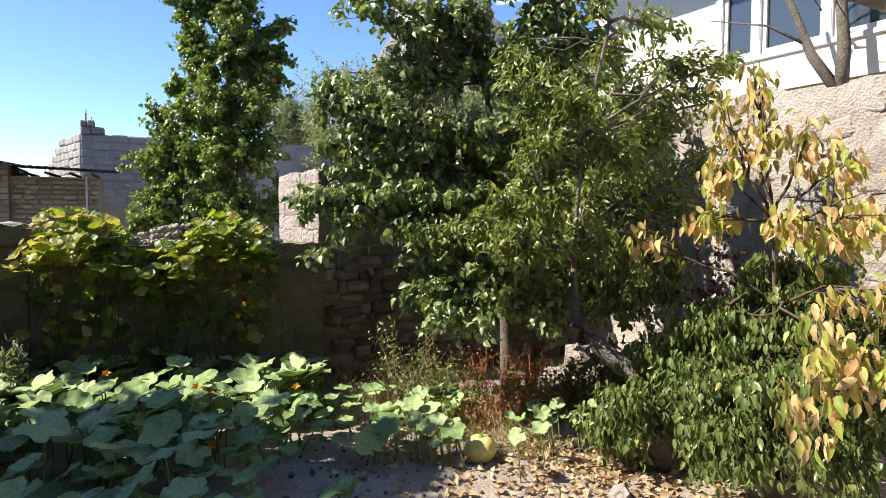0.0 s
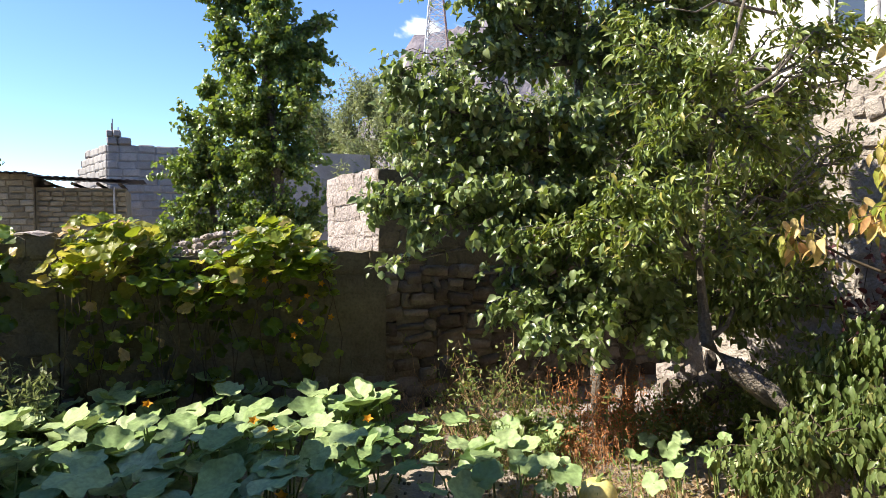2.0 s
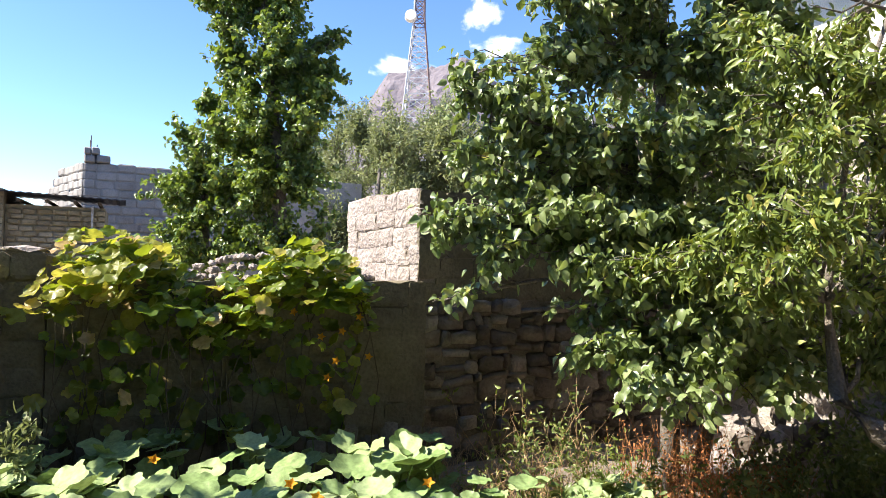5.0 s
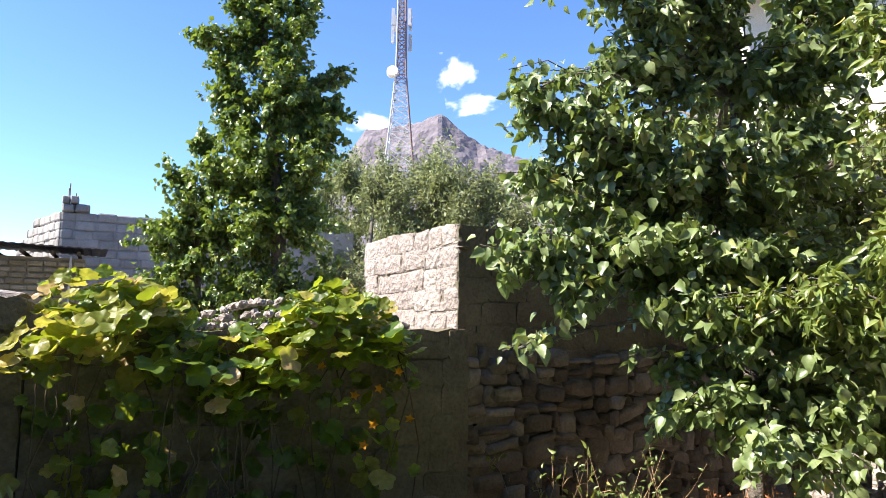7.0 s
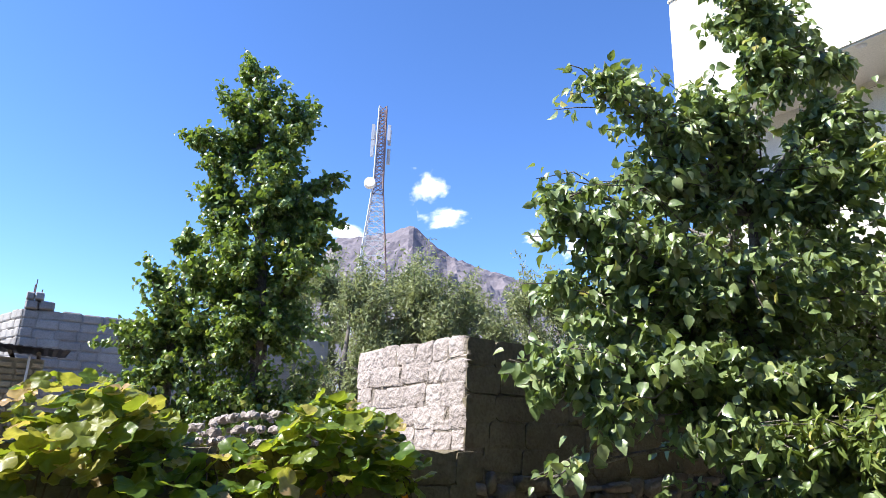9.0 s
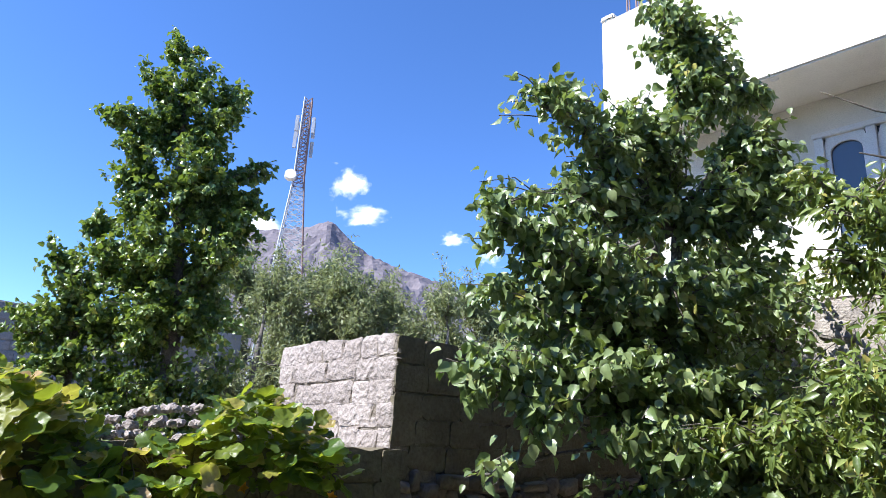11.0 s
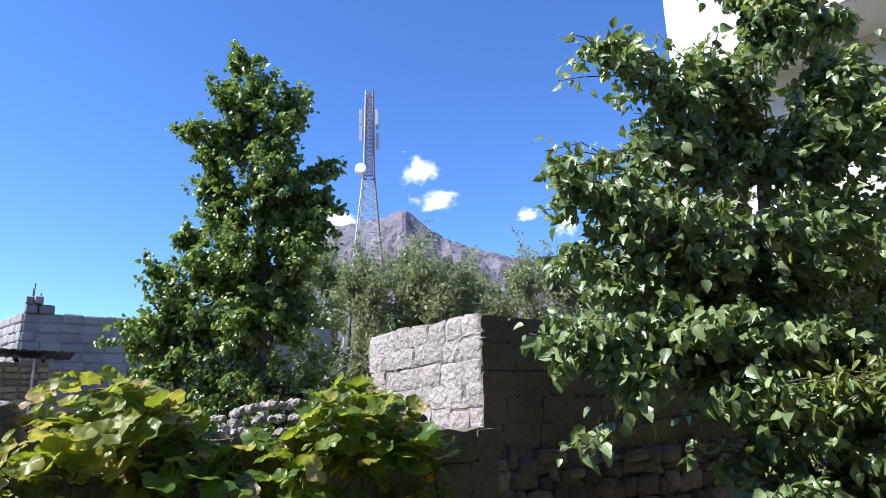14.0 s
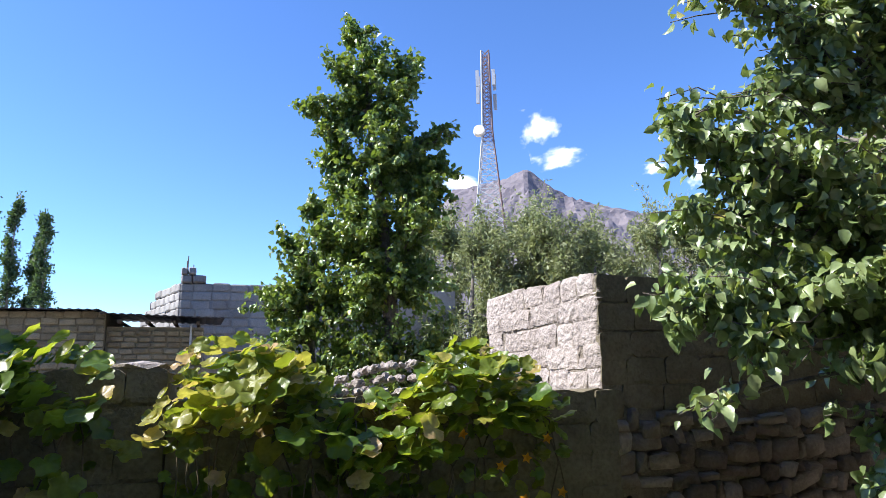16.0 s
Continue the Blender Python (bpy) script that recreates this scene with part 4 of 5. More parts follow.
tree("peach_tree", "peach tree with narrow yellow-green leaves and bare twigs", (3.22, 5.85, 0),
     [(3.22, 5.85, -0.1), (3.10, 5.90, 0.55), (2.92, 6.05, 0.73), (2.73, 6.15, 0.89), (2.57, 6.25, 1.04), (2.55, 6.35, 1.6), (2.6, 6.2, 2.6), (2.75, 6.0, 3.4)], [0.09, 0.085, 0.075, 0.07, 0.05, 0.02, 0.016, 0.01],
     [((2.05, 6.2, 3.2), (0.3, 0.25, 0.16), 0.8), ((2.77, 6.70, 2.19), (0.36, 0.3, 0.3), 0.9), ((3.15, 6.80, 1.74), (0.36, 0.3, 0.3), 0.9), ((3.46, 6.90, 2.20), (0.36, 0.3, 0.3), 0.9), ((2.98, 6.70, 1.24), (0.36, 0.3, 0.3), 0.9), ((3.53, 6.90, 1.48), (0.36, 0.3, 0.3), 0.9), ((2.57, 6.60, 1.65), (0.36, 0.3, 0.3), 0.9), ((3.22, 6.60, 2.57), (0.36, 0.3, 0.3), 0.9), ((1.42, 6.50, 1.78), (0.2, 0.18, 0.1), 0.5), ((1.63, 6.40, 1.77), (0.2, 0.18, 0.1), 0.5), ((1.82, 6.30, 1.72), (0.2, 0.18, 0.1), 0.5), ((2.04, 6.20, 1.65), (0.2, 0.18, 0.1), 0.5), ((3.55, 6.80, 3.26), (0.28, 0.25, 0.22), 0.75), ((3.76, 6.80, 2.92), (0.28, 0.25, 0.22), 0.75), ((3.44, 6.80, 2.72), (0.28, 0.25, 0.22), 0.75), ((3.89, 6.80, 2.42), (0.28, 0.25, 0.22), 0.75), ((3.73, 6.80, 1.96), (0.28, 0.25, 0.22), 0.75), ((3.92, 6.80, 3.25), (0.28, 0.25, 0.22), 0.75), ((2.62, 6.0, 3.5), (0.16, 0.16, 0.14), 0.3), ((2.25, 6.0, 2.92), (0.34, 0.28, 0.2), 0.9), ((2.45, 5.8, 2.75), (0.3, 0.25, 0.22), 0.8), ((2.1, 6.2, 2.75), (0.26, 0.25, 0.2), 0.5),
      ((2.2, 5.9, 2.4), (0.34, 0.28, 0.25), 1.0), ((1.95, 6.0, 2.05), (0.28, 0.25, 0.2), 0.7), ((2.2, 5.8, 2.05), (0.3, 0.25, 0.25), 0.9), ((1.75, 6.3, 1.88), (0.25, 0.2, 0.15), 0.5), ((2.0, 5.9, 1.72), (0.35, 0.25, 0.25), 0.9), ((2.6, 6.0, 1.7), (0.4, 0.3, 0.35), 0.9), ((2.8, 6.1, 2.4), (0.4, 0.3, 0.4), 0.9), ((3.1, 6.9, 2.9), (0.4, 0.35, 0.35), 1.0), ((3.2, 6.8, 2.3), (0.4, 0.35, 0.35), 1.0), ((3.3, 6.9, 1.8), (0.4, 0.35, 0.3), 1.0), ((2.95, 6.8, 3.35), (0.35, 0.3, 0.3), 0.8), ((3.4, 6.9, 3.5), (0.3, 0.3, 0.3), 0.6)],
     M_PEACH, per=470, size=0.075, width=0.37, hang=0.55, twigs=16, swell=1.1, limb=0.012)

tree("shrub", "dense sunlit shrub with drooping pointed green leaves", (3.6, 5.9, 0),
     [(3.6, 5.9, -0.1), (3.6, 5.9, 0.3), (3.5, 5.9, 0.7), (3.6, 5.9, 1.2)], [0.06, 0.05, 0.04, 0.02],
     [((2.75, 5.85, 0.3), (0.3, 0.28, 0.2), 0.8), ((3.3, 6.15, 0.85), (0.4, 0.32, 0.26), 1.1), ((3.0, 5.7, 0.5), (0.42, 0.35, 0.3), 1.2), ((3.7, 6.0, 1.1), (0.45, 0.35, 0.32), 1.3),
      ((3.5, 5.5, 0.72), (0.45, 0.35, 0.35), 1.3), ((4.15, 5.6, 1.15), (0.45, 0.35, 0.35), 1.2), ((3.9, 5.1, 0.75), (0.45, 0.35, 0.35), 1.2), ((3.95, 4.7, 0.6), (0.4, 0.35, 0.35), 1.0), ((3.45, 5.2, 0.42), (0.36, 0.3, 0.26), 1.0), ((3.0, 6.6, 1.3), (0.4, 0.3, 0.25), 0.9), ((4.2, 6.0, 1.5), (0.45, 0.35, 0.25), 0.9), ((4.6, 5.4, 1.0), (0.45, 0.4, 0.5), 1.2), ((4.5, 4.8, 0.7), (0.4, 0.4, 0.5), 1.0)],
     M_SHRUB, M_TWIG, per=1500, size=0.072, width=0.46, hang=2.0, twigs=38, swell=1.18, limb=0.01, category="shrub")

tree("turning_shrub", "straggly shrub with yellow and brown curling leaves", (4.0, 5.75, 0),
     [(4.0, 5.75, -0.1), (3.95, 5.7, 0.7), (3.9, 5.7, 1.3), (3.85, 5.65, 1.9)], [0.03, 0.022, 0.016, 0.01],
     [((3.46, 5.70, 2.71), (0.07, 0.07, 0.16), 0.50), ((3.45, 5.70, 2.27), (0.07, 0.07, 0.20), 0.60), ((3.73, 5.70, 2.95), (0.06, 0.06, 0.12), 0.40), ((3.42, 5.75, 1.90), (0.16, 0.16, 0.10), 0.70), ((3.01, 5.90, 1.75), (0.13, 0.13, 0.08), 0.50), ((3.74, 5.60, 2.53), (0.06, 0.06, 0.12), 0.35), ((4.00, 5.50, 2.48), (0.12, 0.12, 0.12), 0.50), ((4.21, 5.40, 2.28), (0.10, 0.10, 0.14), 0.50), ((3.87, 5.50, 1.87), (0.20, 0.20, 0.14), 0.90), ((4.10, 5.30, 1.80), (0.20, 0.20, 0.14), 0.90), ((4.28, 5.20, 1.94), (0.14, 0.14, 0.20), 0.70), ((4.22, 5.00, 1.46), (0.15, 0.15, 0.14), 0.60), ((3.86, 4.50, 1.21), (0.14, 0.14, 0.20), 0.80), ((3.63, 4.50, 1.21), (0.10, 0.10, 0.10), 0.40), ((3.70, 4.40, 1.02), (0.12, 0.12, 0.15), 0.50), ((3.48, 4.30, 0.84), (0.10, 0.10, 0.10), 0.35)],
     M_YELLOW, M_TWIG, per=120, limb=0.007, size=0.11, width=0.42, hang=1.7, twigs=9, category="shrub")


def bare_tree():
    thing = new("bare_tree")
    thing.location = (5.2, 7.35, 3.05)
    s = Soup()
    s.rod([(0, 0, 0), (0.02, 0, 0.5), (0.0, 0.05, 1.0), (-0.05, 0.1, 1.9)], [0.07, 0.06, 0.05, 0.03], 8)
    put("trunk", s.mesh("trunk", M_BARK, True), thing)
    s = Soup()
    s.rod([(0, 0, 0.05), (-0.2, 0.15, 0.45), (-0.33, 0.25, 0.9), (-0.6, 0.3, 1.5)], [0.06, 0.05, 0.035, 0.02], 7)
    s.rod([(-0.22, 0.17, 0.55), (-0.55, 0.35, 0.8), (-1.1, 0.5, 0.9)], [0.02, 0.012, 0.004], 5)
    for k in range(10):
        a = Vector((-0.1 - 0.05 * k, 0.2, 0.9 + 0.1 * k))
        s.rod(bent(a, a + Vector((rng.uniform(-0.9, 0.3), rng.uniform(-0.6, 0.3), rng.uniform(-0.1, 0.6))), 0, 5, 0.04), [0.012, 0.01, 0.008, 0.006, 0.004, 0.002], 4)
    put("branchwork", s.mesh("branchwork", M_BARK, True), thing)
    return tagged(thing, "leafless grey tree on the terrace before the house", "tree")


bare_tree()


# ---- pumpkin bed and vines ----
def lobed_leaf(name, material, seed, lobes=5, cup=0.12, cut=0.16, rim=0.1, fold=0.1):
    """A broad, wavy, lobed blade of unit radius: veins sunk, rim turned up in places, notched at the stalk."""
    r = np.random.default_rng(seed)
    n = 30
    phase, bend = r.uniform(0, 6.28), r.uniform(0, 6.28)
    vs, fs = [(0, 0, 0)], []
    for ring, k in ((1, 0.4), (2, 0.8), (3, 1.0)):
        for i in range(n):
            a = 2 * math.pi * i / n
            near = math.pi - abs(a - math.pi)
            out = 1 - cut + cut * math.cos(lobes * a) - 0.6 * math.exp(-(near / 0.24) ** 2) + (r.normal(0, 0.035) if ring == 3 else 0)
            rad = k * out
            z = cup * rad * rad + (0.02, 0.045, 0.06)[ring - 1] * -math.cos(lobes * a) + fold * rad * abs(math.sin(a)) + 0.12 * math.sin(a + phase) * rad
            if ring == 3:
                z += rim * max(0.0, math.cos(a - bend)) + r.normal(0, 0.03)
            vs.append((-rad * math.cos(a) * 0.95, rad * math.sin(a), z))
    for i in range(n):
        q = (i + 1) % n
        fs.append((0, 1 + q, 1 + i))
        for o in (1, 1 + n):
            fs.append((o + i, o + q, o + n + q, o + n + i))
    return mesh_of(name, vs, fs, material, True)


PUMP = [lobed_leaf("leaf", M_PUMP, 20 + k, 5, (-0.1, 0.12, -0.18, 0.05, 0.16)[k], 0.09, 0.12, 0.2) for k in range(5)]
VINE = [lobed_leaf("leaf", M_VINE, 40 + k, 5, (-0.15, -0.3, 0.12, -0.05, -0.22)[k], 0.1, 0.24, 0.2) for k in range(5)]
VINE_OLD = [lobed_leaf("leaf", M_VINEOLD, 60 + k, 5, (-0.2, 0.15, -0.35, 0.0, 0.2)[k], 0.12, 0.3, 0.24) for k in range(5)]


def flower_mesh():
    vs, fs = [(0, 0, 0)], []
    for i in range(10):
        a = 2 * math.pi * i / 10
        r = 1.0 if i % 2 == 0 else 0.5
        vs.append((0.45 * math.cos(a), 0.45 * math.sin(a), 0.6))
        vs.append((r * math.cos(a), r * math.sin(a), 0.9 if i % 2 else 0.8))
    for i in range(10):
        q = (i + 1) % 10
        fs += [(0, 1 + 2 * i, 1 + 2 * q), (1 + 2 * i, 2 + 2 * i, 2 + 2 * q, 1 + 2 * q)]
    return mesh_of("flower", vs, fs, M_FLOWER, True)


FLOWER = flower_mesh()


def place_leaf(thing, me, p, size, up, turn, name="leaf"):
    q = Vector(up).normalized().to_track_quat("Z", "Y").to_matrix().to_4x4() @ Matrix.Rotation(turn, 4, "Z")
    put(name, me, thing, Matrix.Translation(Vector(p) - thing.location) @ q @ Matrix.Diagonal((size, size, size, 1)))


def pumpkin_bed():
    zones = [((-3.0, 0.3), (5.2, 7.45), 200), ((0.2, 1.6), (5.7, 7.0), 45), ((-1.8, 1.0), (4.0, 5.4), 30), ((-2.9, -1.6), (5.5, 6.7), 36)]
    thing = new("pumpkin_plant")
    thing.location = (-1, 6.3, 0)
    stems = Soup()
    for (xa, xb), (ya, yb), n in zones:
        for _ in range(n):
            x, y = rng.uniform(xa, xb), rng.uniform(ya, yb)
            if (x > 0.2 and rng.random() < 0.3) or (x < -2.1 and y > 6.7):
                continue
            big = 1.0 if x < 0.3 else 0.8
            h = rng.uniform(0.26, 0.52) * (1.0 if x < 0.2 else 0.65)
            g = ground_z(x, y)
            p = Vector((x, y, g + h))
            up = Vector((rng.normal(-0.12, 0.26), rng.normal(-0.15, 0.26), 1))
            place_leaf(thing, PUMP[int(rng.integers(5))], p, big * rng.uniform(0.11, 0.175), up, rng.uniform(0, 6.28))
            foot = Vector((x + rng.normal(0, 0.08), y + rng.normal(0, 0.08), g - 0.01))
            o = thing.location
            stems.rod([foot - o, (foot.lerp(p, 0.6) + Vector((0.02, 0, 0.02))) - o, p - o], [0.008, 0.007, 0.005], 5)
    tagged(put("stemwork", stems.mesh("stemwork", M_GREENSTEM, True), thing), kind="stuff")
    # low leaves, coloured darker for the shade beneath the upper ones
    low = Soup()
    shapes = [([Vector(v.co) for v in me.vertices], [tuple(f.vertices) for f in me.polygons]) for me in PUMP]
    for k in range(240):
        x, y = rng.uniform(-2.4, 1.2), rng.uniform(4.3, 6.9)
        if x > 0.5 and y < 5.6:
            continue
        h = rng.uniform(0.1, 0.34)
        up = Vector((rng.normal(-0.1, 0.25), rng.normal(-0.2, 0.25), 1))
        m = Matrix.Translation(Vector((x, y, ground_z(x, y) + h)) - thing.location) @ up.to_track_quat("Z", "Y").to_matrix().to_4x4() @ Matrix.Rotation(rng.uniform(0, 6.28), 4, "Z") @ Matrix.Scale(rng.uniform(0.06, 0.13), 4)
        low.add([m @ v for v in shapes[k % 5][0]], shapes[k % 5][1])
    tagged(put("undergrowth", low.mesh("undergrowth", M_PUMPSHADE, True), thing), kind="stuff")
    for x, y, z in ((-0.6, 6.22, 0.45), (-0.42, 6.1, 0.42), (-1.55, 6.5, 0.48), (-0.1, 5.3, 0.3), (0.2, 6.4, 0.42), (-0.9, 3.9, 0.45)):
        place_leaf(thing, FLOWER, (x, y, z), 0.045, (rng.normal(0, 0.4), -0.6, 1), 0, "flower")
    return tagged(thing, "spreading pumpkin plant with broad leaves and orange flowers", "pumpkin plant")


pumpkin_bed()


def pumpkin(x, y, r):
    bm = bmesh.new()
    bmesh.ops.create_uvsphere(bm, u_segments=32, v_segments=16, radius=1)
    for v in bm.verts:
        a = math.atan2(v.co.y, v.co.x)
        k = 1 - 0.05 * (0.5 + 0.5 * math.cos(a * 10)) * (1 - v.co.z ** 2)
        dent = 1 - 0.25 * math.exp(-((v.co.x ** 2 + v.co.y ** 2) / 0.08))
        v.co = Vector((v.co.x * k, v.co.y * k, v.co.z * 0.85 * dent)) * r
    thing = new("pumpkin")
    thing.location = (x, y, ground_z(x, y) + r * 0.72)
    part("body", bm, M_PUMPKIN, thing, smooth=True)
    s = Soup()
    s.rod([(0, 0, r * 0.6), (0.01, 0, r * 0.85), (0.04, 0.01, r * 1.05)], [0.018, 0.014, 0.012], 6)
    put("stalk", s.mesh("stalk", M_GREENSTEM), thing)
    tagged(thing, "pale yellow pumpkin lying on the soil", "pumpkin")


pumpkin(1.79, 5.95, 0.13)


def vine(label, lo, hi, top, count, low_bias, seed, start=LOW_START, crest=((0, 1), (0, 0)), columns=(0.15, 0.5, 0.85), aged=0.0):
    """A gourd vine over the low wall between two distances along it; crest: the unevenness of its top."""
    r = np.random.default_rng(seed)
    thing = new("vine")
    thing.location = start + LOW_DIR * (lo + hi) / 2 + LOW_OUT * 0.2
    O = thing.location
    for _ in range(26):
        a = r.uniform(lo, hi)
        pts = [start + LOW_DIR * (a + r.normal(0, 0.07)) + LOW_OUT * (0.04 + 0.2 * math.sin(k / 5 * 3)) + Vector((0, 0, z)) - O for k, z in enumerate((0.0, 0.45, 0.85, 1.2, 1.45, 1.58))]
        stems = Soup()
        stems.rod(pts, [0.005] * 6, 5)
        put("stem", stems.mesh("stem", M_TWIG, True), thing)
    for k in range(count):
        low = r.random() < low_bias
        a = lo + (hi - lo) * (r.choice(columns) + r.normal(0, 0.08) if low else r.random())
        tp = top + np.interp((a - lo) / (hi - lo), *crest)
        if low:
            z = tp - 0.3 - 0.95 * r.random() ** 1.25
            o = r.uniform(0.12, 0.42)
            up = Vector(LOW_OUT) * r.uniform(0.15, 0.9) + Vector((r.normal(0.1, 0.35), r.normal(0, 0.2), r.uniform(0.15, 0.9)))
            size = r.uniform(0.04, 0.095)
        else:
            drop = r.random() ** 1.2 * 0.45
            z = tp - drop
            o = r.uniform(-0.25, 0.3) if drop < 0.15 else r.uniform(0.05, 0.5)
            up = Vector((r.normal(-0.25, 0.4), r.normal(-0.1, 0.4), 1)) + Vector(LOW_OUT) * (0.7 * max(0, o) + r.uniform(0, 0.4))
            size = r.uniform(0.045, 0.105)
        p = start + LOW_DIR * a + LOW_OUT * o + Vector((0, 0, z))
        old = aged and r.random() < aged * max(0.0, (a - lo) / (hi - lo) - 0.45)
        place_leaf(thing, (VINE_OLD if old else VINE)[int(r.integers(5))], p, size, up, r.uniform(0, 6.28))
    # filling leaves in the darker tone that stands for shade within the vine
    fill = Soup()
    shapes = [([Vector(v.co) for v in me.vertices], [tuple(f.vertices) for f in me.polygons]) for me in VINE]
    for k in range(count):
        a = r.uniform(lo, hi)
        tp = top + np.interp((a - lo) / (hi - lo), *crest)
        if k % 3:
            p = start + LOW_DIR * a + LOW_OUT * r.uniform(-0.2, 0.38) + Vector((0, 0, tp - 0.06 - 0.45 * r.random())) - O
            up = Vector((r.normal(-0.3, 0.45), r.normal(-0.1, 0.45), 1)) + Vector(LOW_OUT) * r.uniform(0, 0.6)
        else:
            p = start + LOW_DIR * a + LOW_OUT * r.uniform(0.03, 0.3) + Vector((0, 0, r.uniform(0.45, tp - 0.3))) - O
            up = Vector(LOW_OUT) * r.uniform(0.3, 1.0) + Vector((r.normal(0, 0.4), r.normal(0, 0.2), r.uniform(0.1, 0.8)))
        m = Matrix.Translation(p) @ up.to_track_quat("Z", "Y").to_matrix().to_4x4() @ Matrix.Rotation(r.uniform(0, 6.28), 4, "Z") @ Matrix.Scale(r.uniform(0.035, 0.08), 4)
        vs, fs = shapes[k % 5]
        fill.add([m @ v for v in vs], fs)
    tagged(put("foliage", fill.mesh("foliage", M_VINESHADE, True), thing), kind="stuff")
    for k in range(7):
        p = start + LOW_DIR * (lo + (hi - lo) * r.uniform(0.02, 0.3)) + LOW_OUT * r.uniform(0.2, 0.45) + Vector((0, 0, r.uniform(0.8, 1.5)))
        place_leaf(thing, FLOWER, p, 0.035, (0.2, -1, 0.4), 0, "flower")
    return tagged(thing, label, "vine")


vine("leafy gourd vine spilling over the low wall", 0.52, 2.82, 1.93, 400, 0.24, 5, crest=((0, 0.1, 0.25, 0.33, 0.4, 0.56, 0.64, 0.78, 0.92, 1), (-0.26, -0.08, 0.04, -0.04, -0.3, -0.32, -0.12, 0.02, 0.04, -0.14)), columns=(0.12, 0.2, 0.72, 0.9), aged=1.6)
vine("gourd vine climbing the shaded end of the low wall", 0.24, 2.3, 2.0, 240, 0.35, 9, END_START, ((0, 0.15, 0.3, 0.42, 0.55, 1), (-0.2, 0.02, 0.0, -0.2, 0.05, 0.05)))


# ---- unseen houses and tree, added to shade the bed and block sky light ----
def shade_house():
    thing = new("unseen_shade_house")
    thing.location = (-8.8, 0.0, 0)
    bm = bmesh.new()
    box(bm, (-3, -8, -0.1), (3.2, 3.6, 6.5))
    part("wall", bm, M_PLASTER, thing)
    bm = bmesh.new()
    box(bm, (-3.2, -8.2, 6.504), (3.4, 3.7, 6.7))
    part("roof", bm, M_MORTAR, thing)
    # two added blocks, their heights set by how far shade should reach
    bm = bmesh.new()
    box(bm, (-3, 3.604, -0.1), (3.15, 5.6, 3.9))
    part("shade_annex", bm, M_PLASTER, thing)
    bm = bmesh.new()
    box(bm, (-3, 5.604, -0.1), (3.15, 6.35, 4.7))
    part("shade_annex", bm, M_PLASTER, thing)
    tagged(thing, "plain unseen house added to shade the bed and vine", "house")
    # added out of view: cuts sky light on the surfaces facing the camera
    back = new("unseen_sky_blocker")
    back.location = (0, -5.5, 0)
    bm = bmesh.new()
    box(bm, (-5, -4, -0.1), (11, 2.2, 10.0))
    part("wall", bm, M_PLASTER, back)
    bm = bmesh.new()
    box(bm, (-5.2, -4.2, 10.004), (11.2, 2.5, 10.2))
    part("roof", bm, M_MORTAR, back)
    tagged(back, "plain unseen house added behind the garden to block sky light", "house")


# added out of view; its crown casts the rounded shadow on the bed
tree("unseen_shade_tree", "unseen leafy tree added to shade the pumpkin bed", (-5.4, 3.95, 0), [(-5.4, 3.95, -0.1), (-5.4, 3.95, 2), (-5.3, 3.95, 4), (-5.3, 3.95, 6)], [0.15, 0.13, 0.1, 0.03],
     [((-5.3 + x, 3.95 + y, 5.6 + z), (0.55, 0.55, 0.55), 1.0) for x, y, z in ((0, 0, 0), (0.7, 0.1, 0.2), (-0.5, 0.2, 0), (0, 0.5, -0.2), (0, -0.7, 0), (0.4, 0.4, 0.7), (-0.3, -0.3, 0.8), (0.6, -0.5, -0.5), (-0.5, 0.2, -0.7), (0.9, 0.2, -0.5), (0.4, 0.0, -0.8), (1.0, -0.5, 0.4))],
     M_LEAF, per=1300, size=0.14, width=0.75, twigs=24, simple=True)
shade_house()


# ---- pieces of walls ----
ADOBE = piece_meshes("brick", 12, M_ADOBE, 3, 0.2, chamfer=0.36, corner=0.07, smooth=True)
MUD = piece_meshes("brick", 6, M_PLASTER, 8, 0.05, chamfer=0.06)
RUBBLE = piece_meshes("stone", 10, M_PALE, 9, 0.14, chamfer=0.3)
STONES = piece_meshes("stone", 14, M_STONE, 4, 0.17, chamfer=0.5, corner=0.32, smooth=True)
BLOCKS = piece_meshes("block", 4, M_BLOCK, 5, 0.02)
BRICKS = piece_meshes("brick", 4, M_BRICK, 6, 0.03)


def lay(parent, kinds, frame_m, name, length, rows, wide, proud, gap=0.012, jit=0.15, start=0.0, skip=0.0, seed=1, tumble=0.02):
    """Courses of pieces; rows: (z, height); frame_m: the wall's frame in the parent's space."""
    r = np.random.default_rng(seed)
    for z, h in rows:
        x = start - r.uniform(0, wide * 0.6)
        while x < length:
            w = wide * r.uniform(1 - jit, 1 + jit)
            a, b = max(x, start), min(x + w, length)
            x += w
            if b - a < 0.05 or r.random() < skip:
                continue
            dz = r.normal(0, h * (0.03 + tumble))
            h2 = h * (1 + r.normal(0, tumble * 2))
            sc = Matrix.Diagonal((b - a - gap, proud * r.uniform(0.75, 1.25), max(0.04, h2 - gap), 1))
            m = frame_m @ Matrix.Translation(((a + b) / 2, 0.0, z + h / 2 + dz)) @ Matrix.Rotation(r.normal(0, tumble), 4, "Y") @ sc
            put(name, kinds[int(r.integers(len(kinds)))], parent, m)


